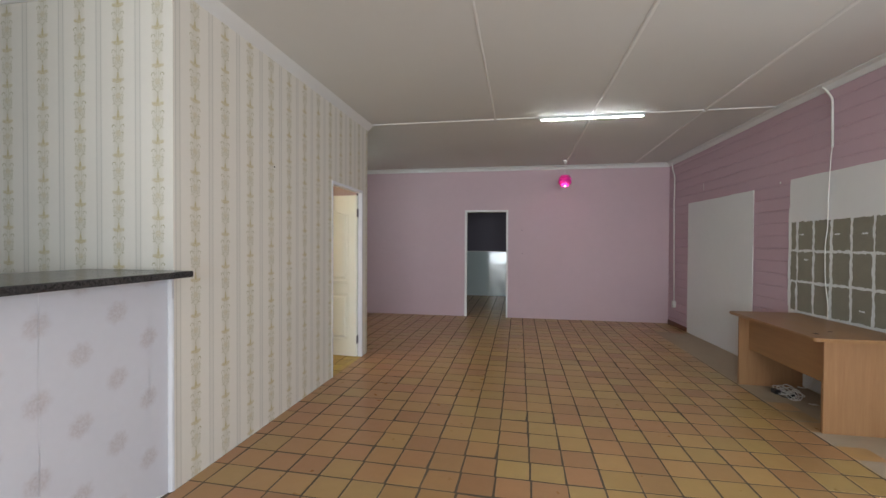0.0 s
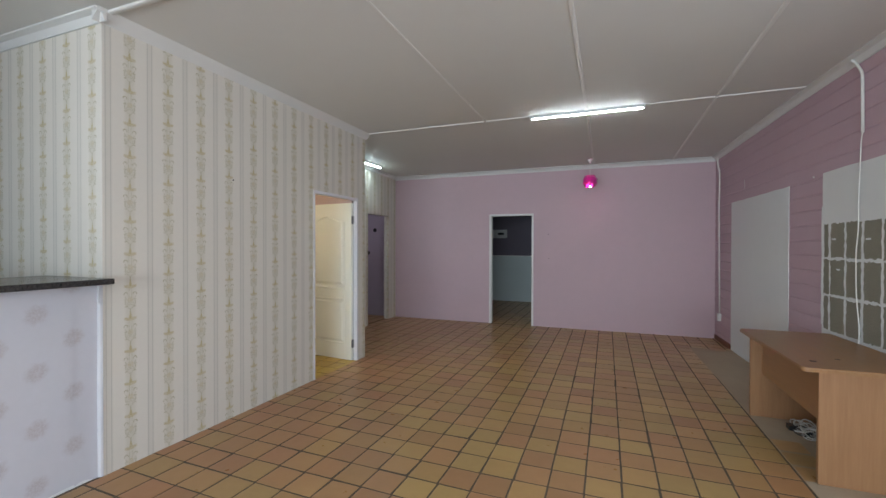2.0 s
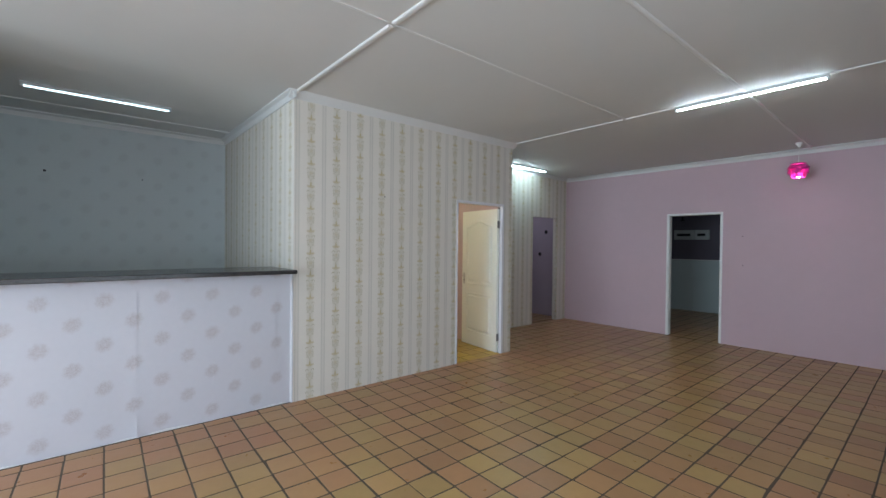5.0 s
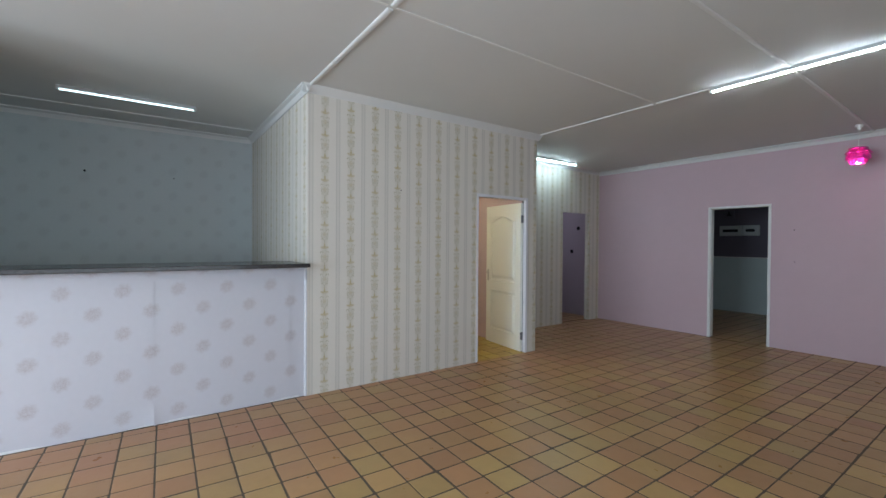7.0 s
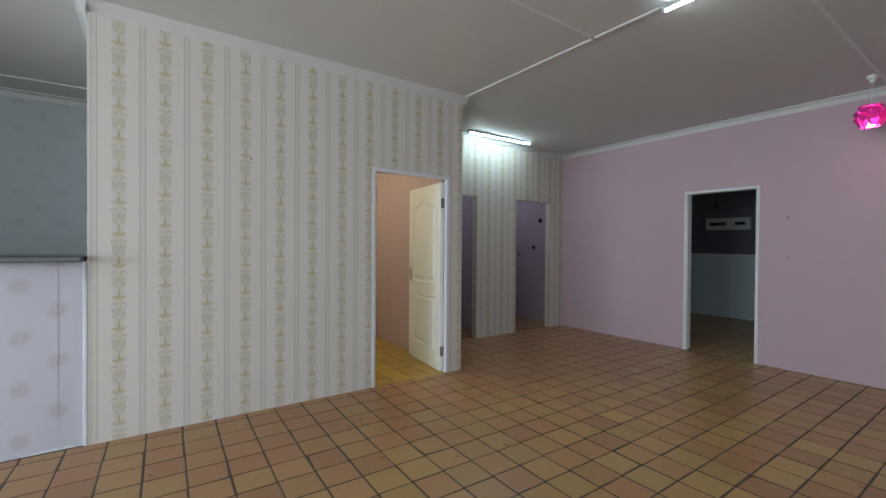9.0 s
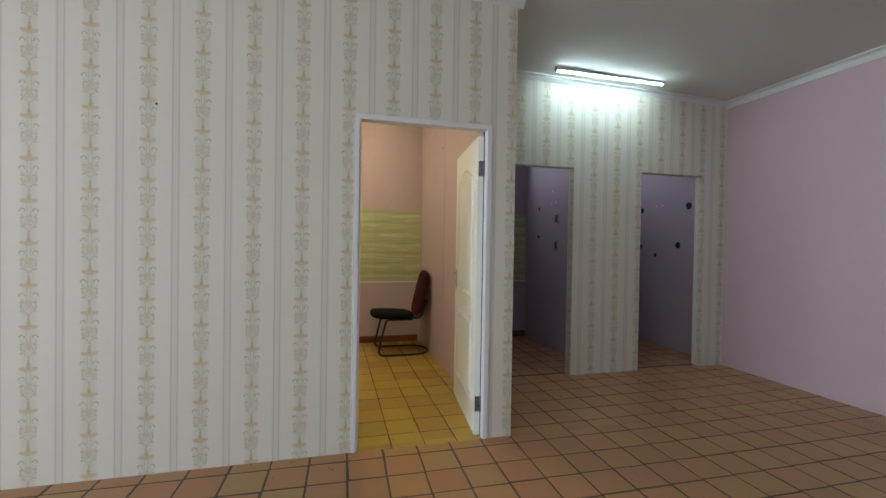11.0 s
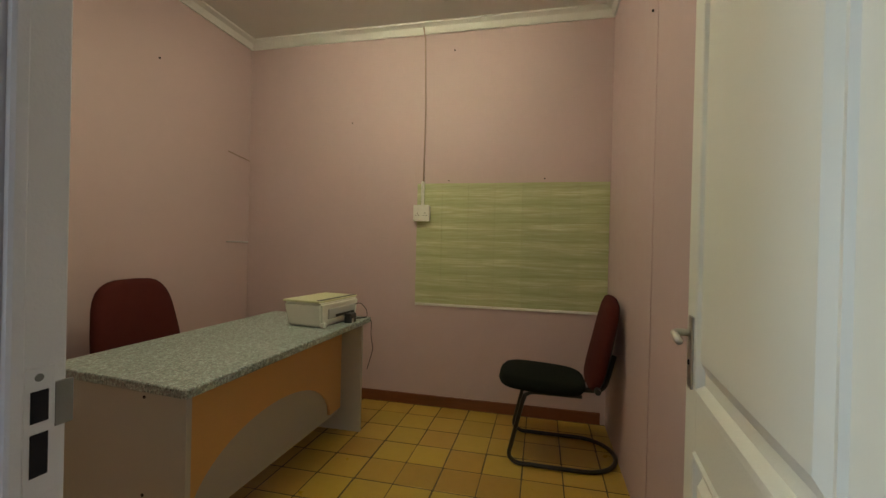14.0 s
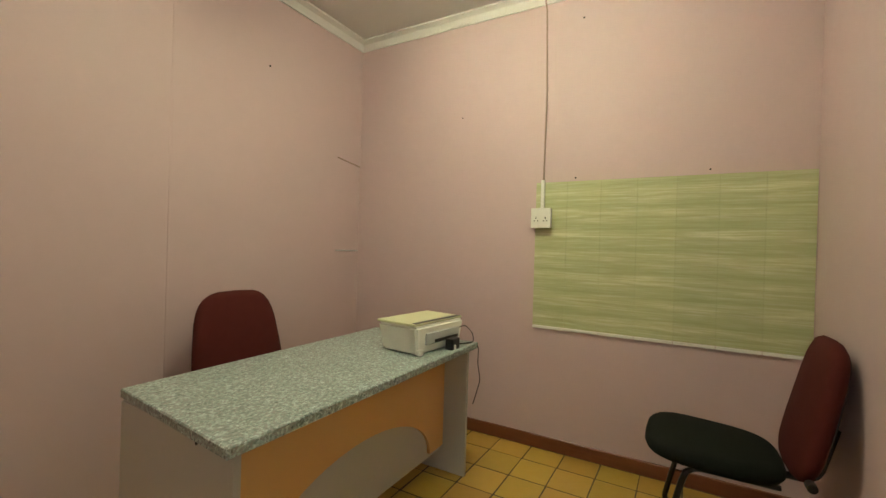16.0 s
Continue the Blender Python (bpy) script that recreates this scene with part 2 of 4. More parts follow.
SCREED = painted("dusty_screed", (0.41, 0.325, 0.235), 0.25, 0.85, 90.0, 0.003)
ADHESIVE = painted("tile_adhesive", (0.25, 0.235, 0.185), 0.3, 0.9, 70.0, 0.004)
RED_WOOD = wood_grain("red_brown_skirting", (0.12, 0.035, 0.015), (0.20, 0.065, 0.03), 1)
CHERRY_Y = wood_grain("cherry_veneer_top", (0.27, 0.135, 0.056), (0.37, 0.20, 0.09), 1, 1.0, 0.30)
CHERRY_Z = wood_grain("cherry_veneer_upright", (0.27, 0.133, 0.058), (0.365, 0.195, 0.092), 2)
PEACH = painted("peach_laminate", (0.69, 0.415, 0.17), 0.04, 0.45)
GREY_LAM = painted("grey_laminate", (0.47, 0.46, 0.43), 0.04, 0.5)
WHITE_PLASTIC = plain("white_plastic", (0.74, 0.74, 0.70), 0.35)
PRINTER_WHITE = plain("ivory_plastic", (0.80, 0.81, 0.74), 0.4)
BLACK_PLASTIC = plain("black_plastic", (0.012, 0.012, 0.013), 0.4)
STEEL = plain("brushed_steel", (0.55, 0.54, 0.52), 0.3, 1.0)
BLACK_TUBE = plain("black_tube_enamel", (0.012, 0.012, 0.012), 0.3)
HINGE = plain("dull_hinge_metal", (0.23, 0.23, 0.235), 0.45, 1.0)
HOLLOW = painted("dusty_hollow", (0.075, 0.066, 0.085), 0.4, 0.9)
LEMON = plain("yellowed_plastic", (0.64, 0.65, 0.41), 0.35)
HOLE = plain("hole_dark", (0.012, 0.011, 0.014), 0.9)
BARE = painted("bare_filler", (0.55, 0.55, 0.57), 0.2, 0.9)
BOARD_PINK = painted("pink_board_paint", (0.52, 0.37, 0.42), 0.10, 0.6)
CABLE_GREY = plain("painted_cable", (0.34, 0.25, 0.21), 0.6)
DB_GREY = plain("switchboard_plastic", (0.50, 0.52, 0.52), 0.45)


def granite(name, dark, light, rough, scale=1.0):
    m = Maker(name)
    v = m.nt.nodes.new("ShaderNodeTexVoronoi")
    v.inputs["Scale"].default_value = 170.0 * scale
    m.nt.links.new(m.co, v.inputs["Vector"])
    sp = m.nt.nodes.new("ShaderNodeSeparateColor")
    m.nt.links.new(v.outputs["Color"], sp.inputs[0])
    n = m.noise(55.0 * scale, 5)
    f = Val(m, sp.outputs[0]) * 0.55 + n * 0.55
    return m.done(m.ramp(f, [(0.2, dark), (0.5, tuple((a + b) / 2 for a, b in zip(dark, light))), (0.85, light)]), n * 0.15 + rough, bump=n, depth=0.0002)


def flaked_laminate():
    """Grey-green laminate with pale and brown-pink flakes."""
    m = Maker("speckled_laminate")
    v = m.nt.nodes.new("ShaderNodeTexVoronoi")
    v.inputs["Scale"].default_value = 135.0
    v.inputs["Randomness"].default_value = 1.0
    m.nt.links.new(m.scaled(1.0, 1.35, 1.0), v.inputs["Vector"])
    sp = m.nt.nodes.new("ShaderNodeSeparateColor")
    m.nt.links.new(v.outputs["Color"], sp.inputs[0])
    n = m.noise(65.0, 6, None, 0.65)
    f = Val(m, sp.outputs[0]) * 0.5 + (n - 0.5) * 1.1 + 0.25
    c = m.ramp(f, [(0.12, (0.08, 0.095, 0.095)), (0.33, (0.20, 0.265, 0.245)), (0.46, (0.275, 0.26, 0.25)), (0.60, (0.29, 0.38, 0.36)), (0.85, (0.58, 0.67, 0.66))])
    return m.done(m.shade(c, 0.12, m.noise(9.0, 4)), n * 0.12 + 0.30, bump=n, depth=0.0002)


GRANITE = flaked_laminate()
DARK_TOP = granite("dark_counter_laminate", (0.012, 0.011, 0.012), (0.06, 0.055, 0.055), 0.12)


def fabric(name, colour):
    m = Maker(name)
    weave = m.noise(900.0, 2)
    return m.done(m.shade(colour, 0.25, m.noise(18.0, 5), weave), 0.92, bump=weave, depth=0.0008, spec=0.15)


MAROON, BLACK_FABRIC = fabric("maroon_fabric", (0.072, 0.014, 0.012)), fabric("black_fabric", (0.007, 0.009, 0.007))


def green_tile():
    m = Maker("green_woodgrain_tile")
    m.co = m.nt.nodes.new("ShaderNodeNewGeometry").outputs["Position"]
    vec = m.scaled(1, 0.8, 14.0)
    n = m.noise(4.0, 6, vec, 0.68)
    fine = m.noise(2.2, 5, m.scaled(1, 1.6, 60.0), 0.6)
    _, _, z = m.xyz()
    veins = ((z * 95.0 + m.noise(2.6, 4, m.scaled(1, 1.0, 2.2)) * 6.0).op("SINE") * 0.5 + 0.5).op("POWER", 6.0)
    w = Val(m, m.nt.nodes.new("ShaderNodeObjectInfo").outputs["Random"])
    c = m.ramp(n * 0.5 + fine * 0.5, [(0.30, (0.36, 0.385, 0.19)), (0.50, (0.49, 0.515, 0.30)), (0.68, (0.72, 0.73, 0.55))])
    bands = (z * 47.0 + m.noise(1.1, 3, m.scaled(1, 1.0, 3.0)) * 4.0).op("SINE") * 0.5 + 0.5
    c = m.mix(veins * 0.30, c, (0.27, 0.285, 0.125))
    c = m.mix(bands * 0.42, c, (0.325, 0.355, 0.165))
    return m.done(m.shade(c, 0.04, w), 0.38, bump=n, depth=0.0003)


GREEN = green_tile()
GREEN_JOINT = painted("olive_joint", (0.37, 0.39, 0.21), 0.2, 0.9)


def dado_tile():
    m = Maker("white_glazed_dado")
    return m.done(m.shade((0.58, 0.66, 0.66), 0.05, m.noise(2.0, 3)), 0.06, bump=m.noise(6.0, 3), depth=0.0006, spec=1.0)


DADO = dado_tile()


def petal_plastic():
    m = Maker("pink_petal_plastic")
    m.bsdf.inputs["Subsurface Weight"].default_value = 0.0
    m.bsdf.inputs["Transmission Weight"].default_value = 0.35
    return m.done(m.shade((0.86, 0.05, 0.46), 0.1, m.noise(30.0, 3)), 0.3)


PETAL = petal_plastic()
BULB = glow("lamp_bulb", (1.0, 0.72, 0.85), 30.0)
GLASS = Maker("window_glass")
GLASS.bsdf.inputs["Transmission Weight"].default_value = 1.0
GLASS = GLASS.done((0.95, 0.97, 0.97), 0.02)


# ---- mesh helpers ----
def part(name, bm, material, parent=None, label="", smooth=False):
    """Links a bmesh as one mesh object, under a parent if one is given."""
    me = bpy.data.meshes.new(name)
    bm.to_mesh(me)
    bm.free()
    for mt in material if isinstance(material, (list, tuple)) else [material]:
        me.materials.append(mt)
    if smooth:
        for p in me.polygons:
            p.use_smooth = True
    ob = new(name, me)
    if parent is not None:
        ob.parent = parent
    if label:
        tagged(ob, label)
    return ob


def thing(name, label, category, group="", m=None):
    ob = new(name)
    ob.empty_display_size = 0.1
    if m is not None:
        ob.matrix_world = m
    return tagged(ob, label, category, group)


def box(bm, x0, y0, z0, x1, y1, z1, bevel=0.0, seg=1, mat=0):
    r = bmesh.ops.create_cube(bm, size=1.0)
    vs = r["verts"]
    bmesh.ops.transform(bm, verts=vs, matrix=Matrix.Translation(((x0 + x1) / 2, (y0 + y1) / 2, (z0 + z1) / 2)) @ Matrix.Diagonal((abs(x1 - x0), abs(y1 - y0), abs(z1 - z0), 1)))
    faces = {f for v in vs for f in v.link_faces}
    for f in faces:
        f.material_index = mat
    if bevel:
        edges = list({e for v in vs for e in v.link_edges})
        out = bmesh.ops.bevel(bm, geom=edges, offset=bevel, segments=seg, affect="EDGES", profile=0.5)
        for f in out["faces"]:
            f.material_index = mat
    return bm


def boxed(*args, bevel=0.0, seg=1):
    return box(bmesh.new(), *args, bevel=bevel, seg=seg)


def prism(pts, lo, hi, plane="xz", bm=None, mat=0):
    """A flat polygon, pulled out along the axis that its plane leaves."""
    bm = bm or bmesh.new()
    def at(p, d):
        return {"xz": (p[0], d, p[1]), "yz": (d, p[0], p[1]), "xy": (p[0], p[1], d)}[plane]
    a = [bm.verts.new(at(p, lo)) for p in pts]
    b = [bm.verts.new(at(p, hi)) for p in pts]
    fs = [bm.faces.new(a), bm.faces.new(b[::-1])]
    for k in range(len(pts)):
        fs.append(bm.faces.new((a[k], b[k], b[(k + 1) % len(pts)], a[(k + 1) % len(pts)])))
    for f in fs:
        f.material_index = mat
    bmesh.ops.recalc_face_normals(bm, faces=fs)
    return bm


def tube(points, radius, sides=10, bm=None, closed=False):
    """A round bar along points."""
    bm = bm or bmesh.new()
    pts = [Vector(p) for p in points]
    rings, n = [], len(pts)
    prev = None
    for k, p in enumerate(pts):
        q0 = pts[(k - 1) % n] if closed or k else p
        q1 = pts[(k + 1) % n] if closed or k < n - 1 else p
        d = (q1 - q0).normalized()
        if prev is None:
            prev = d.orthogonal().normalized()
        prev = (prev - d * prev.dot(d)).normalized()
        other = d.cross(prev)
        rings.append([bm.verts.new(p + (prev * math.cos(2 * math.pi * i / sides) + other * math.sin(2 * math.pi * i / sides)) * radius) for i in range(sides)])
    for k in range(n if closed else n - 1):
        a, b = rings[k], rings[(k + 1) % n]
        for i in range(sides):
            bm.faces.new((a[i], a[(i + 1) % sides], b[(i + 1) % sides], b[i]))
    if not closed:
        bm.faces.new(rings[0][::-1])
        bm.faces.new(rings[-1])
    return bm


def rounded(points, r, steps=5):
    """A path of points with its inner corners rounded."""
    pts = [Vector(p) for p in points]
    out = [pts[0]]
    for a, b, c in zip(pts, pts[1:], pts[2:]):
        u, v = (a - b), (c - b)
        d = min(r, u.length * 0.49, v.length * 0.49)
        p0, p1 = b + u.normalized() * d, b + v.normalized() * d
        for k in range(steps + 1):
            s = k / steps
            out.append(p0 * (1 - s) ** 2 + b * 2 * s * (1 - s) + p1 * s * s)
    out.append(pts[-1])
    return out


def disc(bm, centre, normal, r, depth, sides=16):
    m = Vector(normal).to_track_quat("Z", "Y").to_matrix().to_4x4()
    bmesh.ops.create_cone(bm, cap_ends=True, segments=sides, radius1=r, radius2=r * 0.93, depth=depth, matrix=Matrix.Translation(centre) @ m)
    return bm


SIDES = {"+x": (1, 0, 0), "-x": (-1, 0, 0), "+y": (0, 1, 0), "-y": (0, -1, 0)}


def wall(name, x0, x1, y0, y1, mats, openings=(), z1=2.99, label="", z0=-0.02):
    """A thick wall with openings that go through it. mats: a material for each side; openings: from, to (along the wall), bottom, top."""
    along = 1 if (y1 - y0) > (x1 - x0) else 0
    lo, hi = ((y0, y1), (x0, x1))[1 - along]
    cuts = sorted({lo, hi, *[v for o in openings for v in o[:2]]})
    tops = sorted({z0, z1, *[v for o in openings for v in o[2:] if z0 < v < z1]})
    order = list(mats)
    bm = bmesh.new()
    cells = {}
    for i in range(len(cuts) - 1):
        for k in range(len(tops) - 1):
            cu, cz = (cuts[i] + cuts[i + 1]) / 2, (tops[k] + tops[k + 1]) / 2
            cells[i, k] = not any(o[0] < cu < o[1] and o[2] < cz < o[3] for o in openings)
    a, b = (x0, x1) if along else (y0, y1)
    def v(u, t, z):
        return bm.verts.new((t, u, z) if along else (u, t, z))
    for (i, k), full in cells.items():
        if not full:
            continue
        u0, u1, w0, w1 = cuts[i], cuts[i + 1], tops[k], tops[k + 1]
        for t in (a, b):
            bm.faces.new([v(u0, t, w0), v(u1, t, w0), v(u1, t, w1), v(u0, t, w1)])
        for (di, dk), q in {(-1, 0): ((u0, a, w0), (u0, b, w0), (u0, b, w1), (u0, a, w1)), (1, 0): ((u1, a, w0), (u1, b, w0), (u1, b, w1), (u1, a, w1)),
                            (0, -1): ((u0, a, w0), (u1, a, w0), (u1, b, w0), (u0, b, w0)), (0, 1): ((u0, a, w1), (u1, a, w1), (u1, b, w1), (u0, b, w1))}.items():
            if not cells.get((i + di, k + dk), False):
                bm.faces.new([v(*p) for p in q])
    bmesh.ops.remove_doubles(bm, verts=bm.verts, dist=1e-5)
    bmesh.ops.recalc_face_normals(bm, faces=bm.faces)
    for f in bm.faces:
        f.material_index = 0
        for n, side in enumerate(order):
            if side in SIDES and f.normal.dot(Vector(SIDES[side])) > 0.9:
                f.material_index = n
    ob = part(name, bm, [mats[s] for s in order])
    return tagged(ob, label, "wall", kind="structure")


TOP = 2.98


def top_at(y):
    """The ceiling's height: level, then falling slightly towards the far wall."""
    return TOP - 0.055 * min(1.0, max(0.0, (y - 5.15) / 3.04))


# ---- walls ----
wall("wall_partition_front", -1.77, -1.71, 1.98, 5.145, {"": PAPER, "+x": PAPER, "-x": PINK_OFFICE, "-y": PAPER, "+y": PAPER}, [(4.093, 4.957, -1, 2.09)],
     label="partition wall in cream striped damask wallpaper with a doorway")
wall("wall_partition_nook", -4.615, -1.77, 1.98, 2.13, {"": PAPER, "-y": PAPER, "+y": PINK_OFFICE}, label="partition wall, striped wallpaper outside and pink inside")
wall("wall_partition_recess", -2.835, -1.77, 5.095, 5.145, {"": PAPER, "-y": PINK_OFFICE, "+y": PAPER}, label="thin partition wall, pink paint inside the office")
wall("wall_partition_office", -4.615, -2.835, 5.095, 5.145, {"": LAVENDER, "-y": PINK_OFFICE, "+y": LAVENDER}, label="thin partition wall, pink on one side, lavender on the other")
wall("wall_recess", -2.935, -2.835, 5.145, 8.19, {"": PAPER, "+x": PAPER, "-x": LAVENDER}, [(5.54, 6.288, -1, 2.09), (7.085, 7.878, -1, 2.09)],
     label="wallpapered wall with two bare doorless openings")
wall("wall_cubicle", -4.615, -2.935, 6.64, 6.72, {"": LAVENDER}, label="lavender painted partition between two small rooms")
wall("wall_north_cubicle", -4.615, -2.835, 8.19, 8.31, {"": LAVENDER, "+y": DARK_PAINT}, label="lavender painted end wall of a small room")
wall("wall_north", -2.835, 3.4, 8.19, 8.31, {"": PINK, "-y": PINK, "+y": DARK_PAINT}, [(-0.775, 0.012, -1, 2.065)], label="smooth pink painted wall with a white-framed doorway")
# unseen wall, added to keep the shop door's light out of the nook
wall("wall_nook_south", -4.735, -1.71, -0.90, -0.80, {"": PINK, "+y": MEDALLION_GREY}, label="unseen wall added to close and shade the nook")
wall("wall_west_front", -1.83, -1.71, -4.5, -0.90, {"": PINK}, label="pink side wall of the shop front")
wall("wall_west_nook", -4.45, -4.33, -0.80, 1.98, {"": MEDALLION_GREY}, label="pale grey medallion wallpaper on the back wall of the nook")
wall("wall_west_office", -4.735, -4.615, 1.98, 5.12, {"": PINK_OFFICE}, label="pink painted outer wall of the office")
# the two high openings are for the cubicles' assumed, unseen windows
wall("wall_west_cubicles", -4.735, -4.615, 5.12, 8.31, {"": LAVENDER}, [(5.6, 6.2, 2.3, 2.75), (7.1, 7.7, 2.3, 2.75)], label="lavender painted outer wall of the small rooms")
wall("wall_south", -1.83, 3.6, -4.62, -4.5, {"": WHITE_WALL, "+y": PINK}, [(-1.6, -0.15, -1, 2.1), (0.25, 2.85, 0.8, 2.3)], label="front wall with a glazed door and a shop window")
wall("wall_east_front", 3.243, 3.37, -4.5, 2.60, {"": PINK}, [(-1.2, 2.2, 0.9, 2.3)], label="pink wall with a wide side window")
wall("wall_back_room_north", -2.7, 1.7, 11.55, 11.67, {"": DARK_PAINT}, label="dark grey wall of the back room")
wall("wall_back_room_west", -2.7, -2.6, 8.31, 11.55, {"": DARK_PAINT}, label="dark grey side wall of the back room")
# the opening is for the unseen window added around the fill lamp
wall("wall_back_room_east", 1.6, 1.7, 8.31, 11.55, {"": DARK_PAINT}, [(9.1, 10.1, 1.1, 2.1)], label="dark grey side wall of the back room with an added window opening")

# the east wall runs slightly out of square
EAST = Matrix.Translation((2.95, 8.19, 0)) @ Matrix.Rotation(radians(3.0), 4, "Z")      # local -y runs along the wall towards the front, local x into it
wall_east = part("wall_east", boxed(0.006, -5.58, -0.02, 0.14, 0.1, 2.99), BOARD_PINK)
wall_east.matrix_world = EAST
tagged(wall_east, "mauve-pink boarded wall with horizontal grooves", "wall", kind="structure")
BOARD = 0.1405


def east_y(y):
    """Local place along the east wall of a world y."""
    return (y - 8.19) / math.cos(radians(3.0))


# ---- ceiling, with its cover strips in the same mesh ----
def ceiling_sheet():
    bm = bmesh.new()
    box(bm, -4.735, -4.62, TOP, 3.6, 5.15, TOP + 0.1)
    box(bm, -4.735, 5.15, TOP, 3.6, 8.31, TOP + 0.1)
    box(bm, -2.7, 8.33, TOP - 0.055, 1.7, 11.67, TOP + 0.1)
    def strip(x0, y0, x1, y1, w=0.036, h=0.011):
        if abs(x1 - x0) > abs(y1 - y0):
            prism([(y0 - w / 2, TOP + 0.004), (y0 - w / 2 * 0.8, TOP - h * 0.7), (y0 - w * 0.2, TOP - h), (y0 + w * 0.2, TOP - h), (y0 + w / 2 * 0.8, TOP - h * 0.7), (y0 + w / 2, TOP + 0.004)], x0, x1, "yz", bm, 1)
        else:
            prism([(x0 - w / 2, TOP + 0.004), (x0 - w / 2 * 0.8, TOP - h * 0.7), (x0 - w * 0.2, TOP - h), (x0 + w * 0.2, TOP - h), (x0 + w / 2 * 0.8, TOP - h * 0.7), (x0 + w / 2, TOP + 0.004)], y0, y1, "xz", bm, 1)
    for xs in (1.1, 2.33):
        for a, b in ((-4.5, 1.97), (2.03, 5.12), (5.18, 8.15)):
            strip(xs, a, xs, b)
    for a, b in ((-4.5, 1.97), (2.03, 5.12)):
        strip(-0.05, a, -0.05, b, 0.022, 0.004)
    for a, b in ((-1.7, -1.05), (-1.04, -0.07), (-0.03, 1.08), (1.12, 2.31), (2.35, 3.08)):
        strip(a, 5.15, b, 5.15)
        if b < 2:
            strip(a, 2.0, b, 2.0, 0.045, 0.014)
    strip(-3.80, -0.8, -3.80, 1.95)
    strip(-3.85, 2.17, -3.85, 5.07)
    for v in bm.verts:
        if v.co.y < 8.32:
            v.co.z += top_at(v.co.y) - TOP
    return bm


tagged(part("ceiling", ceiling_sheet(), [CEILING, TRIM]), "off-white board ceiling with narrow cover strips over the joints", "ceiling", kind="structure")


def cornice(name, p0, p1, inward, size=0.07, paint=None):
    """A cove moulding under the ceiling from p0 to p1; inward points into the room."""
    bm = bmesh.new()
    prof = [(0.0, -size), (0.012, -size), (0.016, -size * 0.8), (size * 0.45, -size * 0.36), (size * 0.8, -0.016), (size, -0.012), (size, 0.0), (0.0, 0.0)]
    if paint is CEILING:
        prof = [(0.0, -size), (size, 0.0), (0.0, 0.0)]
    n = Vector((*inward, 0))
    rings = [[bm.verts.new(Vector((*p, top_at(p[1]))) + n * a + Vector((0, 0, b))) for a, b in prof] for p in (p0, p1)]
    for k in range(len(prof)):
        bm.faces.new((rings[0][k], rings[0][(k + 1) % len(prof)], rings[1][(k + 1) % len(prof)], rings[1][k]))
    bm.faces.new(rings[0][::-1])
    bm.faces.new(rings[1])
    bmesh.ops.recalc_face_normals(bm, faces=bm.faces)
    return tagged(part(name, bm, paint or COVE), "white painted cove cornice along the ceiling", "cornice", "cornices", "structure")


for p0, p1, n in (((-1.71, 1.98 - 0.055), (-1.71, 5.145 + 0.04), (1, 0)), ((-4.33, 1.98), (-1.71 + 0.055, 1.98), (0, -1)), ((-4.33, -0.8), (-4.33, 1.98), (1, 0)),
                  ((-2.835, 5.145), (-1.71, 5.145), (0, 1)), ((-2.835, 5.145), (-2.835, 8.19), (1, 0)), ((-2.835, 8.19), (2.97, 8.19), (0, -1)),
                  ((2.948, 8.19), (3.108, 5.15), (-1, -0.05)), ((3.108, 5.15), (3.243, 2.58), (-1, -0.05)), ((3.243, 2.58), (3.243, -4.5), (-1, 0)), ((-4.615, 2.13), (-4.615, 5.095), (1, 0)), ((-4.615, 2.13), (-1.77, 2.13), (0, 1)),
                  ((-4.615, 5.095), (-1.77, 5.095), (0, -1)), ((-1.77, 2.13), (-1.77, 5.095), (-1, 0))):
    cornice("cornice", p0, p1, n, 0.055 if n == (1, 0) and p0[0] == -2.835 else 0.07, CEILING if p0[0] == -1.71 else COVE)


# ---- door frames ----
def door_frame(name, label, m, width, height, depth, face, band, first):
    """A pressed steel frame: opening along local x from 0 to width, wall depth along y from 0."""
    fr = thing(name, label, "door frame", m=m)
    fr["kind"] = "structure"
    def jamb(x0, x1, s):
        bm = bmesh.new()
        box(bm, x0, -0.007, -0.01, x1, depth + 0.005, height, 0.003, 2)
        return bm
    part("jamb", jamb(0, first, 1), face, fr)
    part("jamb", jamb(width - band, width, -1), face, fr)
    part("head", boxed(first, -0.007, height - band, width - band, depth + 0.005, height, bevel=0.003, seg=2), face, fr)
    stop = 0.012
    part("stop", boxed(first, 0.002, 0.0, first + stop, 0.018, height - band, bevel=0.003), face, fr)
    return fr


# office doorway: local x runs along world -y... turned so that local y points into the office
office_frame = door_frame("door_frame", "white steel door frame around the office doorway", pose(-1.71, 4.078, 0, 0, 0, 90), 0.895, 2.105, 0.06, FRAME, 0.034, 0.026)
strike = part("strike_plate", boxed(0.0255, 0.022, 0.965, 0.0285, 0.052, 1.105, bevel=0.0008), FRAME, office_frame, "paint-splashed steel strike plate")
part("lip", boxed(0.0258, 0.052, 1.035, 0.0282, 0.071, 1.085, bevel=0.0006), HINGE, strike)
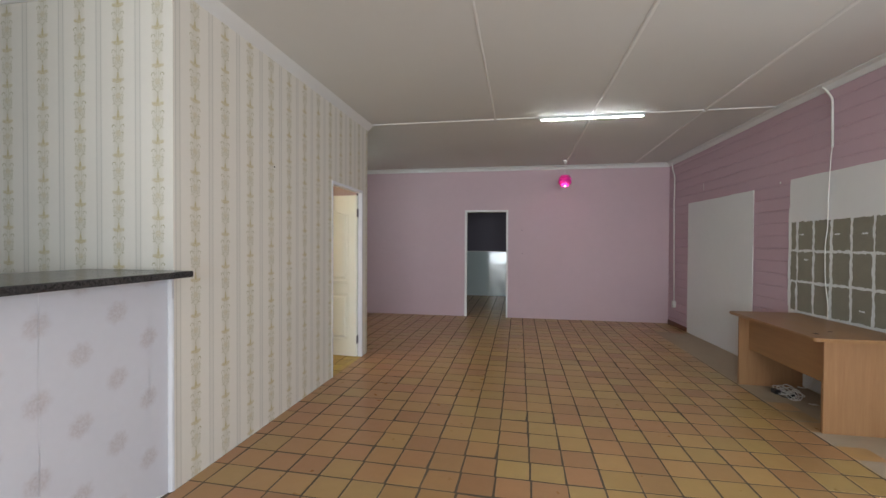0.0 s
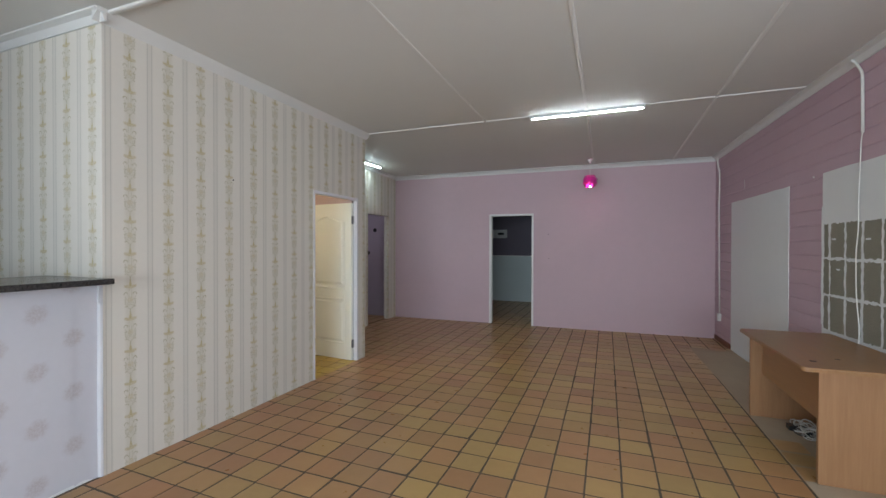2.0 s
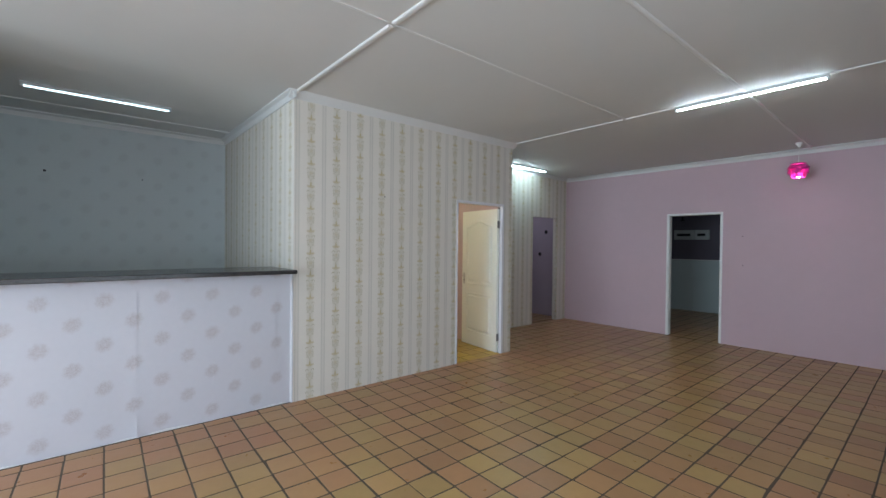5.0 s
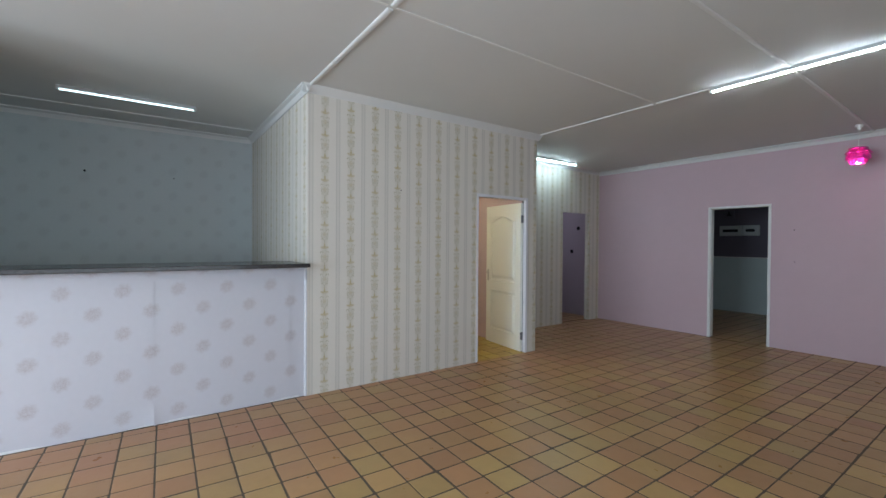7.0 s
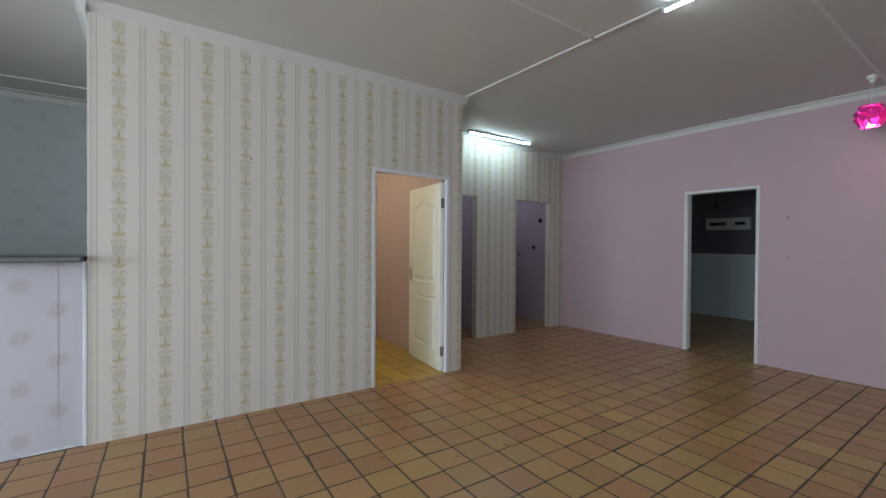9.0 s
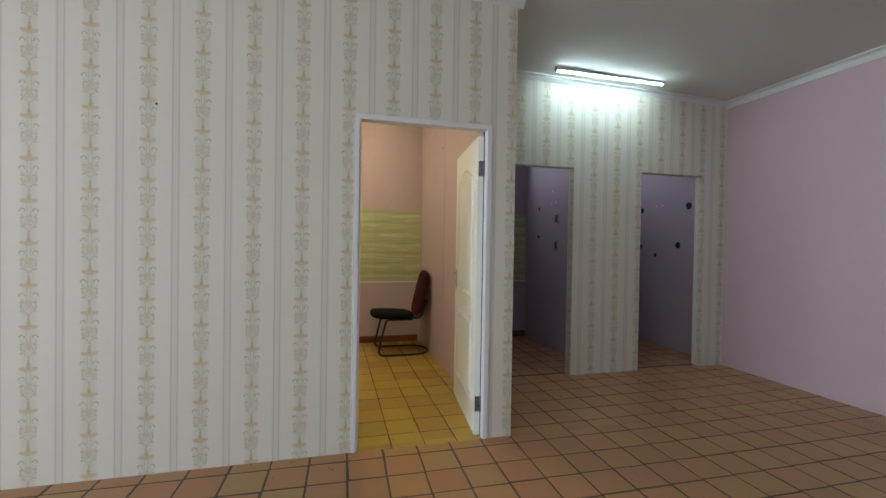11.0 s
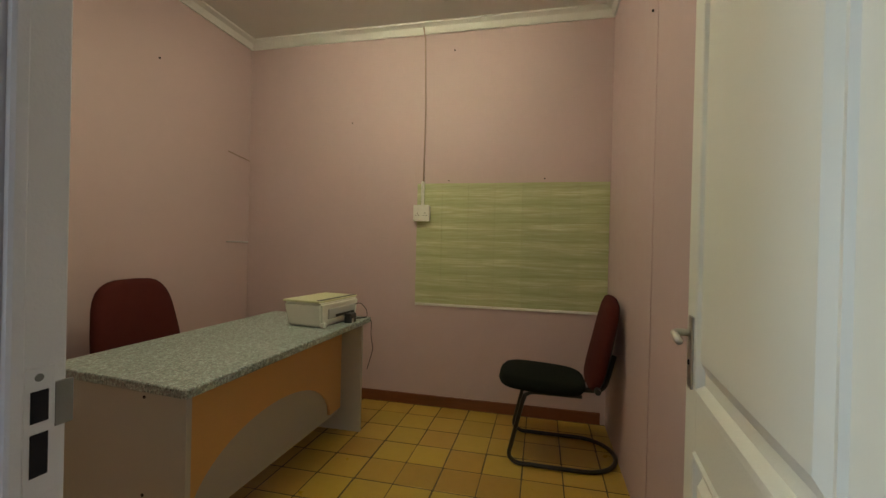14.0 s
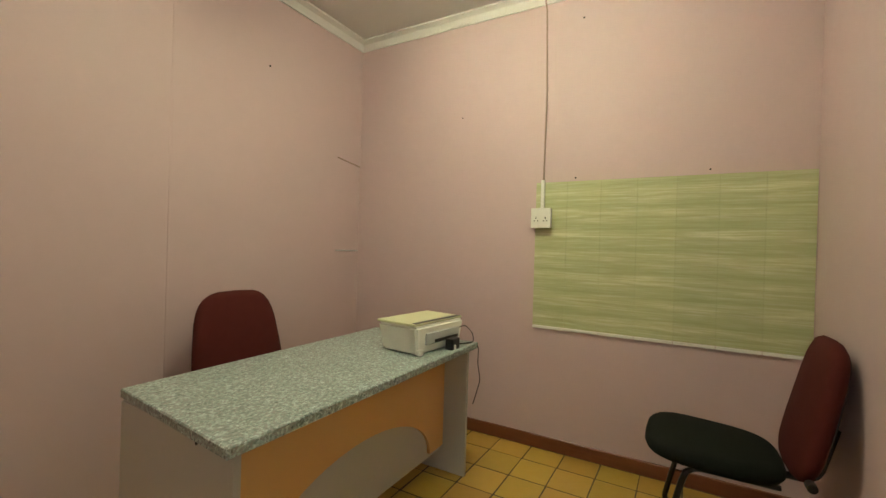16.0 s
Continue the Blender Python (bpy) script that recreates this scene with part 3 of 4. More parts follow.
def caulk(x0, seed):
    rnd = random.Random(seed)
    bm = bmesh.new()
    rows = []
    for k in range(43):
        z = k * 0.0488
        c, w = x0 + rnd.uniform(-0.0025, 0.0025), rnd.uniform(0.003, 0.006)
        rows.append([bm.verts.new((c - w, -0.0005, z)), bm.verts.new((c, -0.005, z)), bm.verts.new((c + w, -0.0005, z))])
    for a, b in zip(rows, rows[1:]):
        for i in (0, 1):
            bm.faces.new((a[i], a[i + 1], b[i + 1], b[i]))
    bmesh.ops.recalc_face_normals(bm, faces=bm.faces)
    return bm


# black strip put in for the shade of the hinge-side door gap
part("rebate_seal", boxed(0.8575, 0.044, 0.0, 0.8608, 0.0645, 2.07), HOLE, office_frame, "black strip for the shade in the hinge-side gap")
part("caulk_bead", caulk(0.900, 3), TRIM, office_frame, "uneven white sealant bead", smooth=True)
part("caulk_bead", caulk(-0.005, 4), PAPER, office_frame, "torn paper edge beside the frame", smooth=True)
for z0, z1 in ((0.988, 1.034), (1.046, 1.080)):
    part("latch_hole", boxed(0.0283, 0.028, z0, 0.0292, 0.045, z1), HOLE, strike, "dark latch hole")
screw = bmesh.new()
disc(screw, (0.0286, 0.036, 1.094), (1, 0, 0), 0.0045, 0.0012, 12)
part("screw", screw, HINGE, strike)
door_frame("door_frame", "white steel frame of a doorless opening", pose(-0.805, 8.19, 0, 0, 0, 0), 0.847, 2.095, 0.12, TRIM, 0.035, 0.035)


# ---- the office door ----
def panel_outline(x0, x1, z0, z1, arch):
    pts = [(x0, z0), (x1, z0), (x1, z1)]
    if arch:
        for k in range(1, 16):
            s = k / 16
            pts.append((x1 + (x0 - x1) * s, z1 + arch * 0.5 * (1 - math.cos(2 * math.pi * s))))
    pts.append((x0, z1))
    return pts


def inset(pts, d):
    cx, cz = sum(p[0] for p in pts) / len(pts), sum(p[1] for p in pts) / len(pts)
    w, h = max(p[0] for p in pts) - min(p[0] for p in pts), max(p[1] for p in pts) - min(p[1] for p in pts)
    return [(cx + (x - cx) * (1 - 2 * d / w), cz + (z - cz) * (1 - 2 * d / h)) for x, z in pts]


def moulded_panel(x0, x1, z0, z1, arch, y, out):
    """A raised and fielded panel on a door's face: a bead, a groove and a field."""
    bm = bmesh.new()
    base = panel_outline(x0, x1, z0, z1, arch)
    loops = []
    for d, h in ((0.0, 0.006), (0.004, 0.014), (0.012, 0.013), (0.020, -0.006), (0.033, -0.006), (0.054, 0.0125)):
        loops.append([bm.verts.new((x, y + out * h, z)) for x, z in inset(base, d)])
    n = len(base)
    for a, b in zip(loops, loops[1:]):
        for k in range(n):
            bm.faces.new((a[k], a[(k + 1) % n], b[(k + 1) % n], b[k]))
    bm.faces.new(loops[-1])
    bmesh.ops.recalc_face_normals(bm, faces=bm.faces)
    return bm


def door_slab(w, h, t):
    """The leaf with shallow pockets for its panels left open on both faces."""
    bm = bmesh.new()
    box(bm, 0, -t / 2 + 0.012, 0.008, w, t / 2 - 0.012, h, 0.0)
    for side in (-1, 1):
        y0, y1 = (t / 2 - 0.012, t / 2) if side > 0 else (-t / 2, -t / 2 + 0.012)
        # stiles and rails round the panels
        box(bm, 0, y0, 0.008, 0.11, y1, h, 0.0015)
        box(bm, w - 0.11, y0, 0.008, w, y1, h, 0.0015)
        box(bm, 0.11, y0, 0.008, w - 0.11, y1, 0.21)
        box(bm, 0.11, y0, 0.80, w - 0.11, y1, 0.92)
        top = panel_outline(0.11, w - 0.11, 0.92, 1.80, 0.075)[2:]
        prism([(0.11, h), *[(x, z) for x, z in reversed(top)], (w - 0.11, h)], y0, y1, "xz", bm)
    return bm


W = 0.815
door = thing("door", "cream moulded two-panel door standing open into the office", "door", m=pose(-1.757, 4.914, 0, 0, 0, 173.6))
part("leaf", door_slab(W, 2.04, 0.040), CREAM, door)
for side in (-1, 1):
    part("panel", moulded_panel(0.11, W - 0.11, 0.92, 1.80, 0.075, side * 0.0125, side), CREAM, door, "arched moulded panel")
    part("panel", moulded_panel(0.11, W - 0.11, 0.21, 0.80, 0.0, side * 0.0125, side), CREAM, door)
    hd = part("handle_plate", boxed(W - 0.075, side * 0.020, 0.925, W - 0.035, side * 0.026, 1.095, bevel=0.002), STEEL, door, "brushed steel handle plate")
    part("lever", tube(rounded([(W - 0.055, side * 0.024, 1.055), (W - 0.055, side * 0.062, 1.055), (W - 0.125, side * 0.060, 1.045)], 0.02), 0.0085, 10), STEEL, hd, smooth=True)
    kh = bmesh.new()
    disc(kh, (W - 0.055, side * 0.0265, 0.985), (0, side, 0), 0.007, 0.003)
    part("keyhole", kh, HOLE, hd)
for z in (0.22, 1.82):
    hg = bmesh.new()
    box(hg, -0.0035, -0.0175, z - 0.052, 0.0, 0.016, z + 0.052, 0.001)
    hinge = part("hinge", hg, HINGE, door, "dull grey steel butt hinge")
    part("knuckle", tube([(-0.005, -0.0215, z - 0.052), (-0.005, -0.0215, z + 0.052)], 0.006, 10), HINGE, hinge, smooth=True)
    for k in range(4):
        sb = bmesh.new()
        disc(sb, (-0.0037, -0.006 if k % 2 else 0.006, z - 0.038 + k * 0.025), (-1, 0, 0), 0.004, 0.0014, 10)
        part("screw", sb, HOLE, hinge)
part("latch", boxed(W - 0.0005, -0.011, 0.96, W + 0.0015, 0.011, 1.12), STEEL, door)

# ---- floor: screed and grout below, tiles last in the file ----
floor = part("floor", boxed(-4.735, -4.62, -0.2, 3.6, 11.67, -0.0018), GROUT)
tagged(floor, "quarry tile floor with dark joints", "floor", kind="structure")
screed = bmesh.new()
prism([(2.495, 2.9), (2.49, 5.6), (2.465, 6.7), (2.46, 7.36), (2.985, 7.36), (3.15, 4.3), (3.22, 2.9)], -0.006, -0.0006, "xy", screed)
part("screed_strip", screed, SCREED, floor, "bare dusty screed where tiles are missing")

# ---- east wall: boards, patches, conduits ----
for k in range(22):
    z0, z1 = k * BOARD, min((k + 1) * BOARD - 0.008, 2.965)
    if z1 - z0 < 0.02:
        continue
    bm = bmesh.new()
    prof = [(0.007, z0), (-0.001, z0 + 0.007), (-0.003, z0 + 0.07), (-0.001, z1 - 0.006), (0.007, z1)]
    prism([(y, z) for y, z in prof], -5.575, 0.05, "xz", bm)
    part("board", bm, BOARD_PINK, wall_east)


def on_east(ob):
    ob.matrix_world = EAST
    return ob


def ragged(y0, y1, z0, z1, rough, steps=9, seed=0):
    """An uneven outline about a rectangle in the wall's plane."""
    rnd = random.Random(seed)
    pts = []
    for (a, b), (c, d) in (((y0, z0), (y1, z0)), ((y1, z0), (y1, z1)), ((y1, z1), (y0, z1)), ((y0, z1), (y0, z0))):
        for k in range(steps):
            s = k / steps
            pts.append((a + (c - a) * s + rnd.uniform(-rough, rough), b + (d - b) * s + rnd.uniform(-rough, rough)))
    return pts


patch = prism(ragged(east_y(5.635), east_y(7.41), -0.01, 2.112, 0.003, 12, 3), -0.007, 0.0, "yz")
tagged(on_east(part("wall_patch", patch, WHITE_WALL)), "tall white plastered patch over a closed doorway", "wall patch", kind="structure")
patch2 = prism(ragged(east_y(2.9), east_y(4.985), -0.01, 2.145, 0.004, 14, 4), -0.007, 0.0, "yz")
patch2 = tagged(on_east(part("wall_patch", patch2, WHITE_WALL)), "white plastered patch with ragged tile adhesive squares", "wall patch", kind="structure")
for r in range(3):
    for c in range(9):
        ya = east_y(4.966 - (0.0 if c == 0 else 0.105 + (c - 1) * 0.2265))
        yb = east_y(4.966 - (0.105 + c * 0.2265)) if c else east_y(4.966 - 0.105)
        z0 = 0.752 + r * 0.316
        rnd = random.Random(r * 31 + c)
        gap = rnd.uniform(0.014, 0.027)
        bm = prism(ragged(yb + gap, ya - gap * 0.7, z0 + gap * 0.6, z0 + 0.316 - gap * 0.7, 0.0075, 9, 50 + r * 9 + c), -0.0095, -0.006, "yz")
        part("adhesive_square", bm, ADHESIVE, patch2)
        if rnd.random() < 0.45 and c:
            yc, zc = rnd.uniform(yb + 0.06, ya - 0.05), rnd.uniform(z0 + 0.1, z0 + 0.24)
            part("plaster_smear", prism(ragged(yc - 0.028, yc + 0.028, zc - 0.005, zc + 0.006, 0.004, 5, r * 7 + c), -0.012, -0.009, "yz"), WHITE_WALL, patch2)
chip = prism(ragged(east_y(4.976), east_y(5.0), 0.8, 1.84, 0.006, 16, 9), -0.009, -0.004, "yz")
part("torn_edge", chip, WHITE_WALL, patch2)

skirt = part("baseboard", boxed(-0.016, east_y(7.415), 0.0, 0.0, -0.02, 0.075, bevel=0.004), RED_WOOD)
tagged(on_east(skirt), "short length of red-brown wooden skirting", "baseboard", kind="structure")


def wall_socket(name, label, m, w=0.075, h=0.11, holes=True):
    s = thing(name, label, "socket", m=m)          # local x across, y out of the wall towards -y, z up
    part("box", boxed(-w / 2, -0.038, -h / 2, w / 2, 0.0, h / 2, bevel=0.004, seg=2), WHITE_PLASTIC, s)
    plate = part("plate", boxed(-w / 2 - 0.003, -0.044, -h / 2 - 0.003, w / 2 + 0.003, -0.037, h / 2 + 0.003, bevel=0.002, seg=2), WHITE_PLASTIC, s)
    if holes:
        for cx in ((-w / 4, w / 4) if w > 0.09 else (0,)):
            hb = bmesh.new()
            for dx, dz, r in ((0, 0.0, 0.0045), (-0.011, -0.018, 0.0036), (0.011, -0.018, 0.0036)):
                disc(hb, (cx + dx, -0.0442, dz), (0, -1, 0), r, 0.002, 10)
            part("pin_holes", hb, HOLE, plate)
            part("switch", boxed(cx - 0.008, -0.048, 0.018, cx + 0.008, -0.043, 0.034, bevel=0.001), WHITE_PLASTIC, plate)
    return s


EAST_SOCKET = EAST @ Matrix.Translation((0, east_y(7.895), 0.39)) @ Matrix.Rotation(radians(-90), 4, "Z")
wall_socket("wall_socket", "small white surface-mounted socket box", EAST_SOCKET, 0.07, 0.11)
pipe = tube(rounded([(-0.02, east_y(8.03), 2.96), (-0.02, east_y(8.03), 2.78), (-0.018, east_y(7.93), 2.66), (-0.018, east_y(7.93), 2.35), (-0.018, east_y(7.95), 2.2), (-0.018, east_y(7.895), 0.44)], 0.1), 0.0105, 8)
tagged(on_east(part("conduit", pipe, WHITE_PLASTIC, smooth=True)), "white plastic conduit down the boarded wall to a socket", "conduit")
pipe = tube(rounded([(-0.05, east_y(4.50), 2.95), (-0.02, east_y(4.50), 2.93), (-0.018, east_y(4.415), 2.82), (-0.018, east_y(4.405), 2.36)], 0.04), 0.0105, 8)
pipe2 = part("conduit", pipe, WHITE_PLASTIC, smooth=True)
tagged(on_east(pipe2), "short white conduit bent below the ceiling", "conduit")
cord = tube(rounded([(-0.018, east_y(4.405), 2.37), (-0.022, east_y(4.415), 2.30), (-0.022, east_y(4.44), 1.9), (-0.022, east_y(4.44), 1.6), (-0.022, east_y(4.47), 1.45), (-0.022, east_y(4.46), 1.1), (-0.022, east_y(4.415), 0.85), (-0.022, east_y(4.46), 0.3), (-0.05, east_y(4.6), 0.012), (-0.13, east_y(4.75), 0.01)], 0.08), 0.0045, 6)
tagged(on_east(part("loose_cable", cord, WHITE_PLASTIC, smooth=True)), "thin white cable hanging loose down the wall", "cable")


# ---- lamps ----
def tube_light(name, label, m, length, colour, strength, mat_name):
    """A batten light: local x along it, z up to the ceiling at 0."""
    t = thing(name, label, "light", "tube lights", m)
    part("batten", boxed(-length / 2, -0.0145, -0.032, length / 2, 0.0145, 0.0, bevel=0.002), DB_GREY, t, "grey metal housing")
    part("tube", tube([(-length / 2 + 0.025, 0, -0.033), (length / 2 - 0.025, 0, -0.033)], 0.0125, 12), glow(mat_name, colour, strength), t, "glowing tube", smooth=True)
    for s in (-1, 1):
        part("end_cap", boxed(s * length / 2, -0.017, -0.050, s * (length / 2 - 0.022), 0.017, -0.002, bevel=0.004), DB_GREY, t)
    return t


tube_light("tube_light", "lit cool-white tube light on the ceiling of the large room", pose(1.085, 5.147, TOP, 0, 0, 0), 1.20, *TUBE_HALL, "tube_glow_hall")
tube_light("tube_light", "lit cool-white tube light on the nook ceiling", pose(-3.12, 0.585, TOP, 0, 0, 90), 1.17, *TUBE_DIM, "tube_glow_nook")
tube_light("tube_light", "lit cool-white tube light above two bare openings", pose(-2.582, 6.515, top_at(6.515), 0, 0, 90), 1.20, *TUBE_COOL, "tube_glow_recess")
tube_light("tube_light", "lit warm tube light on the office ceiling", pose(-3.28, 3.67, TOP, 0, 0, 90), 1.20, *TUBE_WARM, "tube_glow_office")


def pendant():
    p = thing("pendant_lamp", "small magenta petal ball lamp hanging near the pink wall", "lamp", m=pose(1.05, 7.68, 2.565))
    rose = bmesh.new()
    disc(rose, (0, 0.03, top_at(7.7) - 2.565 - 0.016), (0, 0, -1), 0.042, 0.032, 20)
    disc(rose, (0, 0.03, top_at(7.7) - 2.565 - 0.045), (0, 0, -1), 0.022, 0.03, 16)
    part("ceiling_rose", rose, WHITE_PLASTIC, p)
    part("cord", tube([(0, 0.03, top_at(7.7) - 2.62), (0, 0.01, 0.2), (0, 0, 0.09)], 0.003, 6), WHITE_PLASTIC, p)
    bulb = bmesh.new()
    bmesh.ops.create_uvsphere(bulb, u_segments=16, v_segments=10, radius=0.045, matrix=Matrix.Translation((0, 0, -0.055)))
    part("bulb", bulb, BULB, p, "glowing bulb", smooth=True)
    rnd = random.Random(5)
    for ring in range(4):
        elev = radians(62 - ring * 32)
        count = (6, 9, 10, 8)[ring]
        for k in range(count):
            az = 2 * math.pi * (k + 0.5 * (ring % 2)) / count + rnd.uniform(-0.05, 0.05)
            bm = bmesh.new()
            rows = []
            for i in range(5):
                row = []
                for j in range(5):
                    s, t = (i - 2) / 2, (j - 2) / 2
                    wdt = 0.37 * (1 - 0.35 * max(0, t) ** 2)
                    e2 = elev - t * 0.36
                    rad = 0.098 + 0.012 * t + 0.004 * s * s
                    a2 = az + s * wdt / max(0.35, math.cos(elev)) * 0.9
                    row.append(bm.verts.new((rad * 1.08 * math.cos(e2) * math.cos(a2), rad * 1.08 * math.cos(e2) * math.sin(a2), rad * 1.12 * math.sin(e2))))
                rows.append(row)
            for i in range(4):
                for j in range(4):
                    bm.faces.new((rows[i][j], rows[i + 1][j], rows[i + 1][j + 1], rows[i][j + 1]))
            bmesh.ops.recalc_face_normals(bm, faces=bm.faces)
            bmesh.ops.solidify(bm, geom=bm.faces[:], thickness=0.002)
            part("petal", bm, PETAL, p, smooth=True)
    return p


pendant()

# ---- counter ----
counter = thing("counter", "half-height counter wall in pale medallion wallpaper", "counter")
part("core", boxed(-1.85, -0.8, -0.005, -1.733, 1.98, 1.243), WHITE_WALL, counter)
edges = [1.973, 1.832, 1.297, 0.767, 0.237, -0.293, -0.798]
for k, (b, a) in enumerate(zip(edges, edges[1:])):
    bm = bmesh.new()
    cols, rows = 8, 14
    rnd = random.Random(k)
    grid = []
    for i in range(cols + 1):
        col = []
        for j in range(rows + 1):
            s, t = i / cols, j / rows
            lift = 0.0012 + 0.0007 * math.sin(9 * s + k * 2.1) * math.sin(7 * t + k)
            if t < 0.08 and i in (0, cols) and k in (2, 3):
                lift += 0.026 * (1 - t / 0.08) * (1 if i == (0 if k == 2 else cols) else 0.3)
            z = 0.006 + t * 1.236 + (0.012 * math.sin(k * 3 + s * 5) * (1 - t) if t < 0.01 else 0)
            col.append(bm.verts.new((-1.7325 + lift + (k % 2) * 0.0016, a + (b - a) * s - 0.0008, z)))
        grid.append(col)
    for i in range(cols):
        for j in range(rows):
            bm.faces.new((grid[i][j], grid[i + 1][j], grid[i + 1][j + 1], grid[i][j + 1]))
    bmesh.ops.recalc_face_normals(bm, faces=bm.faces)
    part("paper_sheet", bm, MEDALLION, counter, smooth=True)
bead = prism([(-1.7305, 1.959), (-1.7215, 1.957), (-1.7095, 1.965), (-1.7055, 1.9785), (-1.7305, 1.9785)], 0.0, 1.243, "xy")
part("corner_strip", bead, BARE, counter, "white plastic corner strip")
top = bmesh.new()
box(top, -2.28, -0.795, 1.2445, -1.565, 1.967, 1.281, 0.006, 2)
tagged(part("countertop", top, DARK_TOP), "glossy dark laminate countertop with a square edge", "countertop")
flap = prism(ragged(-1.700, -1.690, 1.12, 1.232, 0.004, 4, 2), 1.945, 1.951, "xz")
part("torn_paper", flap, BARE, counter)

# ---- cherry desk by the boarded wall ----
def cherry_desk():
    d = thing("desk", "cherry veneer desk against the boarded wall", "desk")
    pts = []
    for cx, cy, a0 in ((2.485, 4.75, 90), (2.475, 3.495, 180)):
        r = 0.05 if cy > 4 else 0.035
        for k in range(7):
            a = radians(a0 + 15 * k)
            pts.append((cx + r * math.cos(a), cy + r * math.sin(a)))
    pts += [(3.165, 3.47), (3.10, 4.80)]
    topb = prism(pts, 0.717, 0.744, "xy")
    bmesh.ops.bevel(topb, geom=[e for e in topb.edges if abs(e.verts[0].co.z - e.verts[1].co.z) < 1e-6], offset=0.006, segments=2, affect="EDGES")
    part("desktop", topb, CHERRY_Y, d)
    part("side_panel", boxed(2.552, 3.54, 0.0, 3.13, 3.568, 0.717, bevel=0.002), CHERRY_Z, d)
    part("side_panel", boxed(2.497, 4.68, 0.0, 3.08, 4.708, 0.717, bevel=0.002), CHERRY_Z, d)
    for cx, cy, rr in ((2.567, 3.658, 0.016), (2.735, 3.768, 0.011)):
        part("stain", prism(ragged(cx - rr, cx + rr, cy - rr, cy + rr, 0.006, 4, int(cx * 100)), 0.7435, 0.7446, "xy"), HOLLOW, d, "dark dried stain")
    part("modesty_panel", boxed(2.585, 3.568, 0.375, 2.605, 4.68, 0.717, bevel=0.001), CHERRY_Y, d)
    return d


cherry_desk()


def cable_heap():
    c = thing("cable_coil", "tangled white and black cables with a plug on the bare floor", "cable")
    rnd = random.Random(11)
    for k, (mt, r) in enumerate(((WHITE_PLASTIC, 0.0045), (WHITE_PLASTIC, 0.0045), (BLACK_PLASTIC, 0.0045), (WHITE_PLASTIC, 0.0045), (WHITE_PLASTIC, 0.004))):
        pts = []
        for i in range(60):
            a = i / 60 * 2 * math.pi * (2.3 if k < 2 else 1.7) + k * 1.3
            rr = 0.078 + 0.035 * math.sin(a * 1.7 + k * 2)
            pts.append((2.80 + rr * 0.75 * math.cos(a), 4.37 + 1.25 * rr * math.sin(a) + 0.02 * k, 0.006 + 0.075 * (0.5 + 0.5 * math.sin(a * 1.3 + k * 1.9)) ** 1.5 * (1.0, 0.7, 0.35, 0.85, 0.5)[k]))
        part("strand", tube(pts, r, 6), mt, c, smooth=True)
    part("plug", boxed(2.765, 4.31, 0.0, 2.805, 4.35, 0.04, bevel=0.006, seg=2), BLACK_PLASTIC, c, "black plug")
    part("adapter", boxed(2.695, 4.42, 0.0, 2.745, 4.50, 0.04, bevel=0.006, seg=2), BLACK_PLASTIC, c, "black adapter")
    return c


cable_heap()
scrap = prism(ragged(2.86, 2.92, 4.18, 4.215, 0.005, 4, 8), 0.0, 0.003, "xy")
tagged(part("paper_scrap", scrap, TRIM), "small white scrap on the dusty floor under the desk", "paper scrap")

# ---- office ----
for name, y0, y1 in (("baseboard", 2.13, 5.06), ("baseboard", 5.19, 6.63)):
    tagged(part(name, boxed(-4.615, y0, 0.0, -4.60, y1, 0.085, bevel=0.004), RED_WOOD), "red-brown wooden skirting along the wall", "baseboard", kind="structure")


def green_field(name, y0, cols, label):
    g = thing(name, label, "wall tiles")
    w, h = 0.2046, 0.937
    part("backing", boxed(0.0, 0.001, 0.001, 0.0028, cols * w - 0.001, h - 0.001), GREEN_JOINT, g, "dark olive joints").location = (-4.615, y0, 0.803)
    one = bmesh.new()
    box(one, 0.003, 0.0008, 0.0006, 0.0062, w - 0.0008, h - 0.0006, 0.0006)
    first = part("tile", one, GREEN, g)
    first.location = (-4.615, y0, 0.803)
    for c in range(cols):
        for r in range(1):
            if c == 0:
                continue
            o = new("tile", first.data)
            o.parent, o.location = g, (-4.615, y0 + c * w, 0.803 + r * h)
    trim1 = part("edge_tile", boxed(0, 0.002, 0, 0.013, w - 0.002, 0.018, bevel=0.002), TRIM, g, "white edging strip")
    trim1.location = (-4.615, y0, 0.784)
    for c in range(1, cols):
        o = new("edge_tile", trim1.data)
        o.parent, o.location = g, (-4.615, y0 + c * w, 0.784)
    return g


green_field("wall_tiles", 3.660, 7, "green wood-grain tiles with a white lower edge")
green_field("wall_tiles", 5.19, 7, "green wood-grain tiles in the dim small room")

wall_socket("wall_socket", "white double socket on the green tiles", pose(-4.608, 3.708, 1.504, 0, 0, 90), 0.122, 0.122)
pipe = tube(rounded([(-4.54, 3.70, 2.935), (-4.60, 3.70, 2.87), (-4.602, 3.714, 2.3), (-4.602, 3.710, 1.75)], 0.03), 0.0055, 8)
tagged(part("cable", pipe, CABLE_GREY, smooth=True), "thin painted cable down the pink wall to the socket", "cable")
tagged(part("conduit", boxed(-4.609, 3.696, 1.56, -4.593, 3.719, 1.755, bevel=0.002), WHITE_PLASTIC), "short white trunking above the socket", "conduit")
# wall joints and old fixings
seams = thing("wall_battens", "thin painted joint strips on the office walls", "trim")
seams["kind"] = "structure"
for x in (-3.106,):
    part("joint_strip", boxed(x - 0.006, 2.128, 0.0, x + 0.006, 2.1325, 2.9, bevel=0.001), PINK_OFFICE, seams)
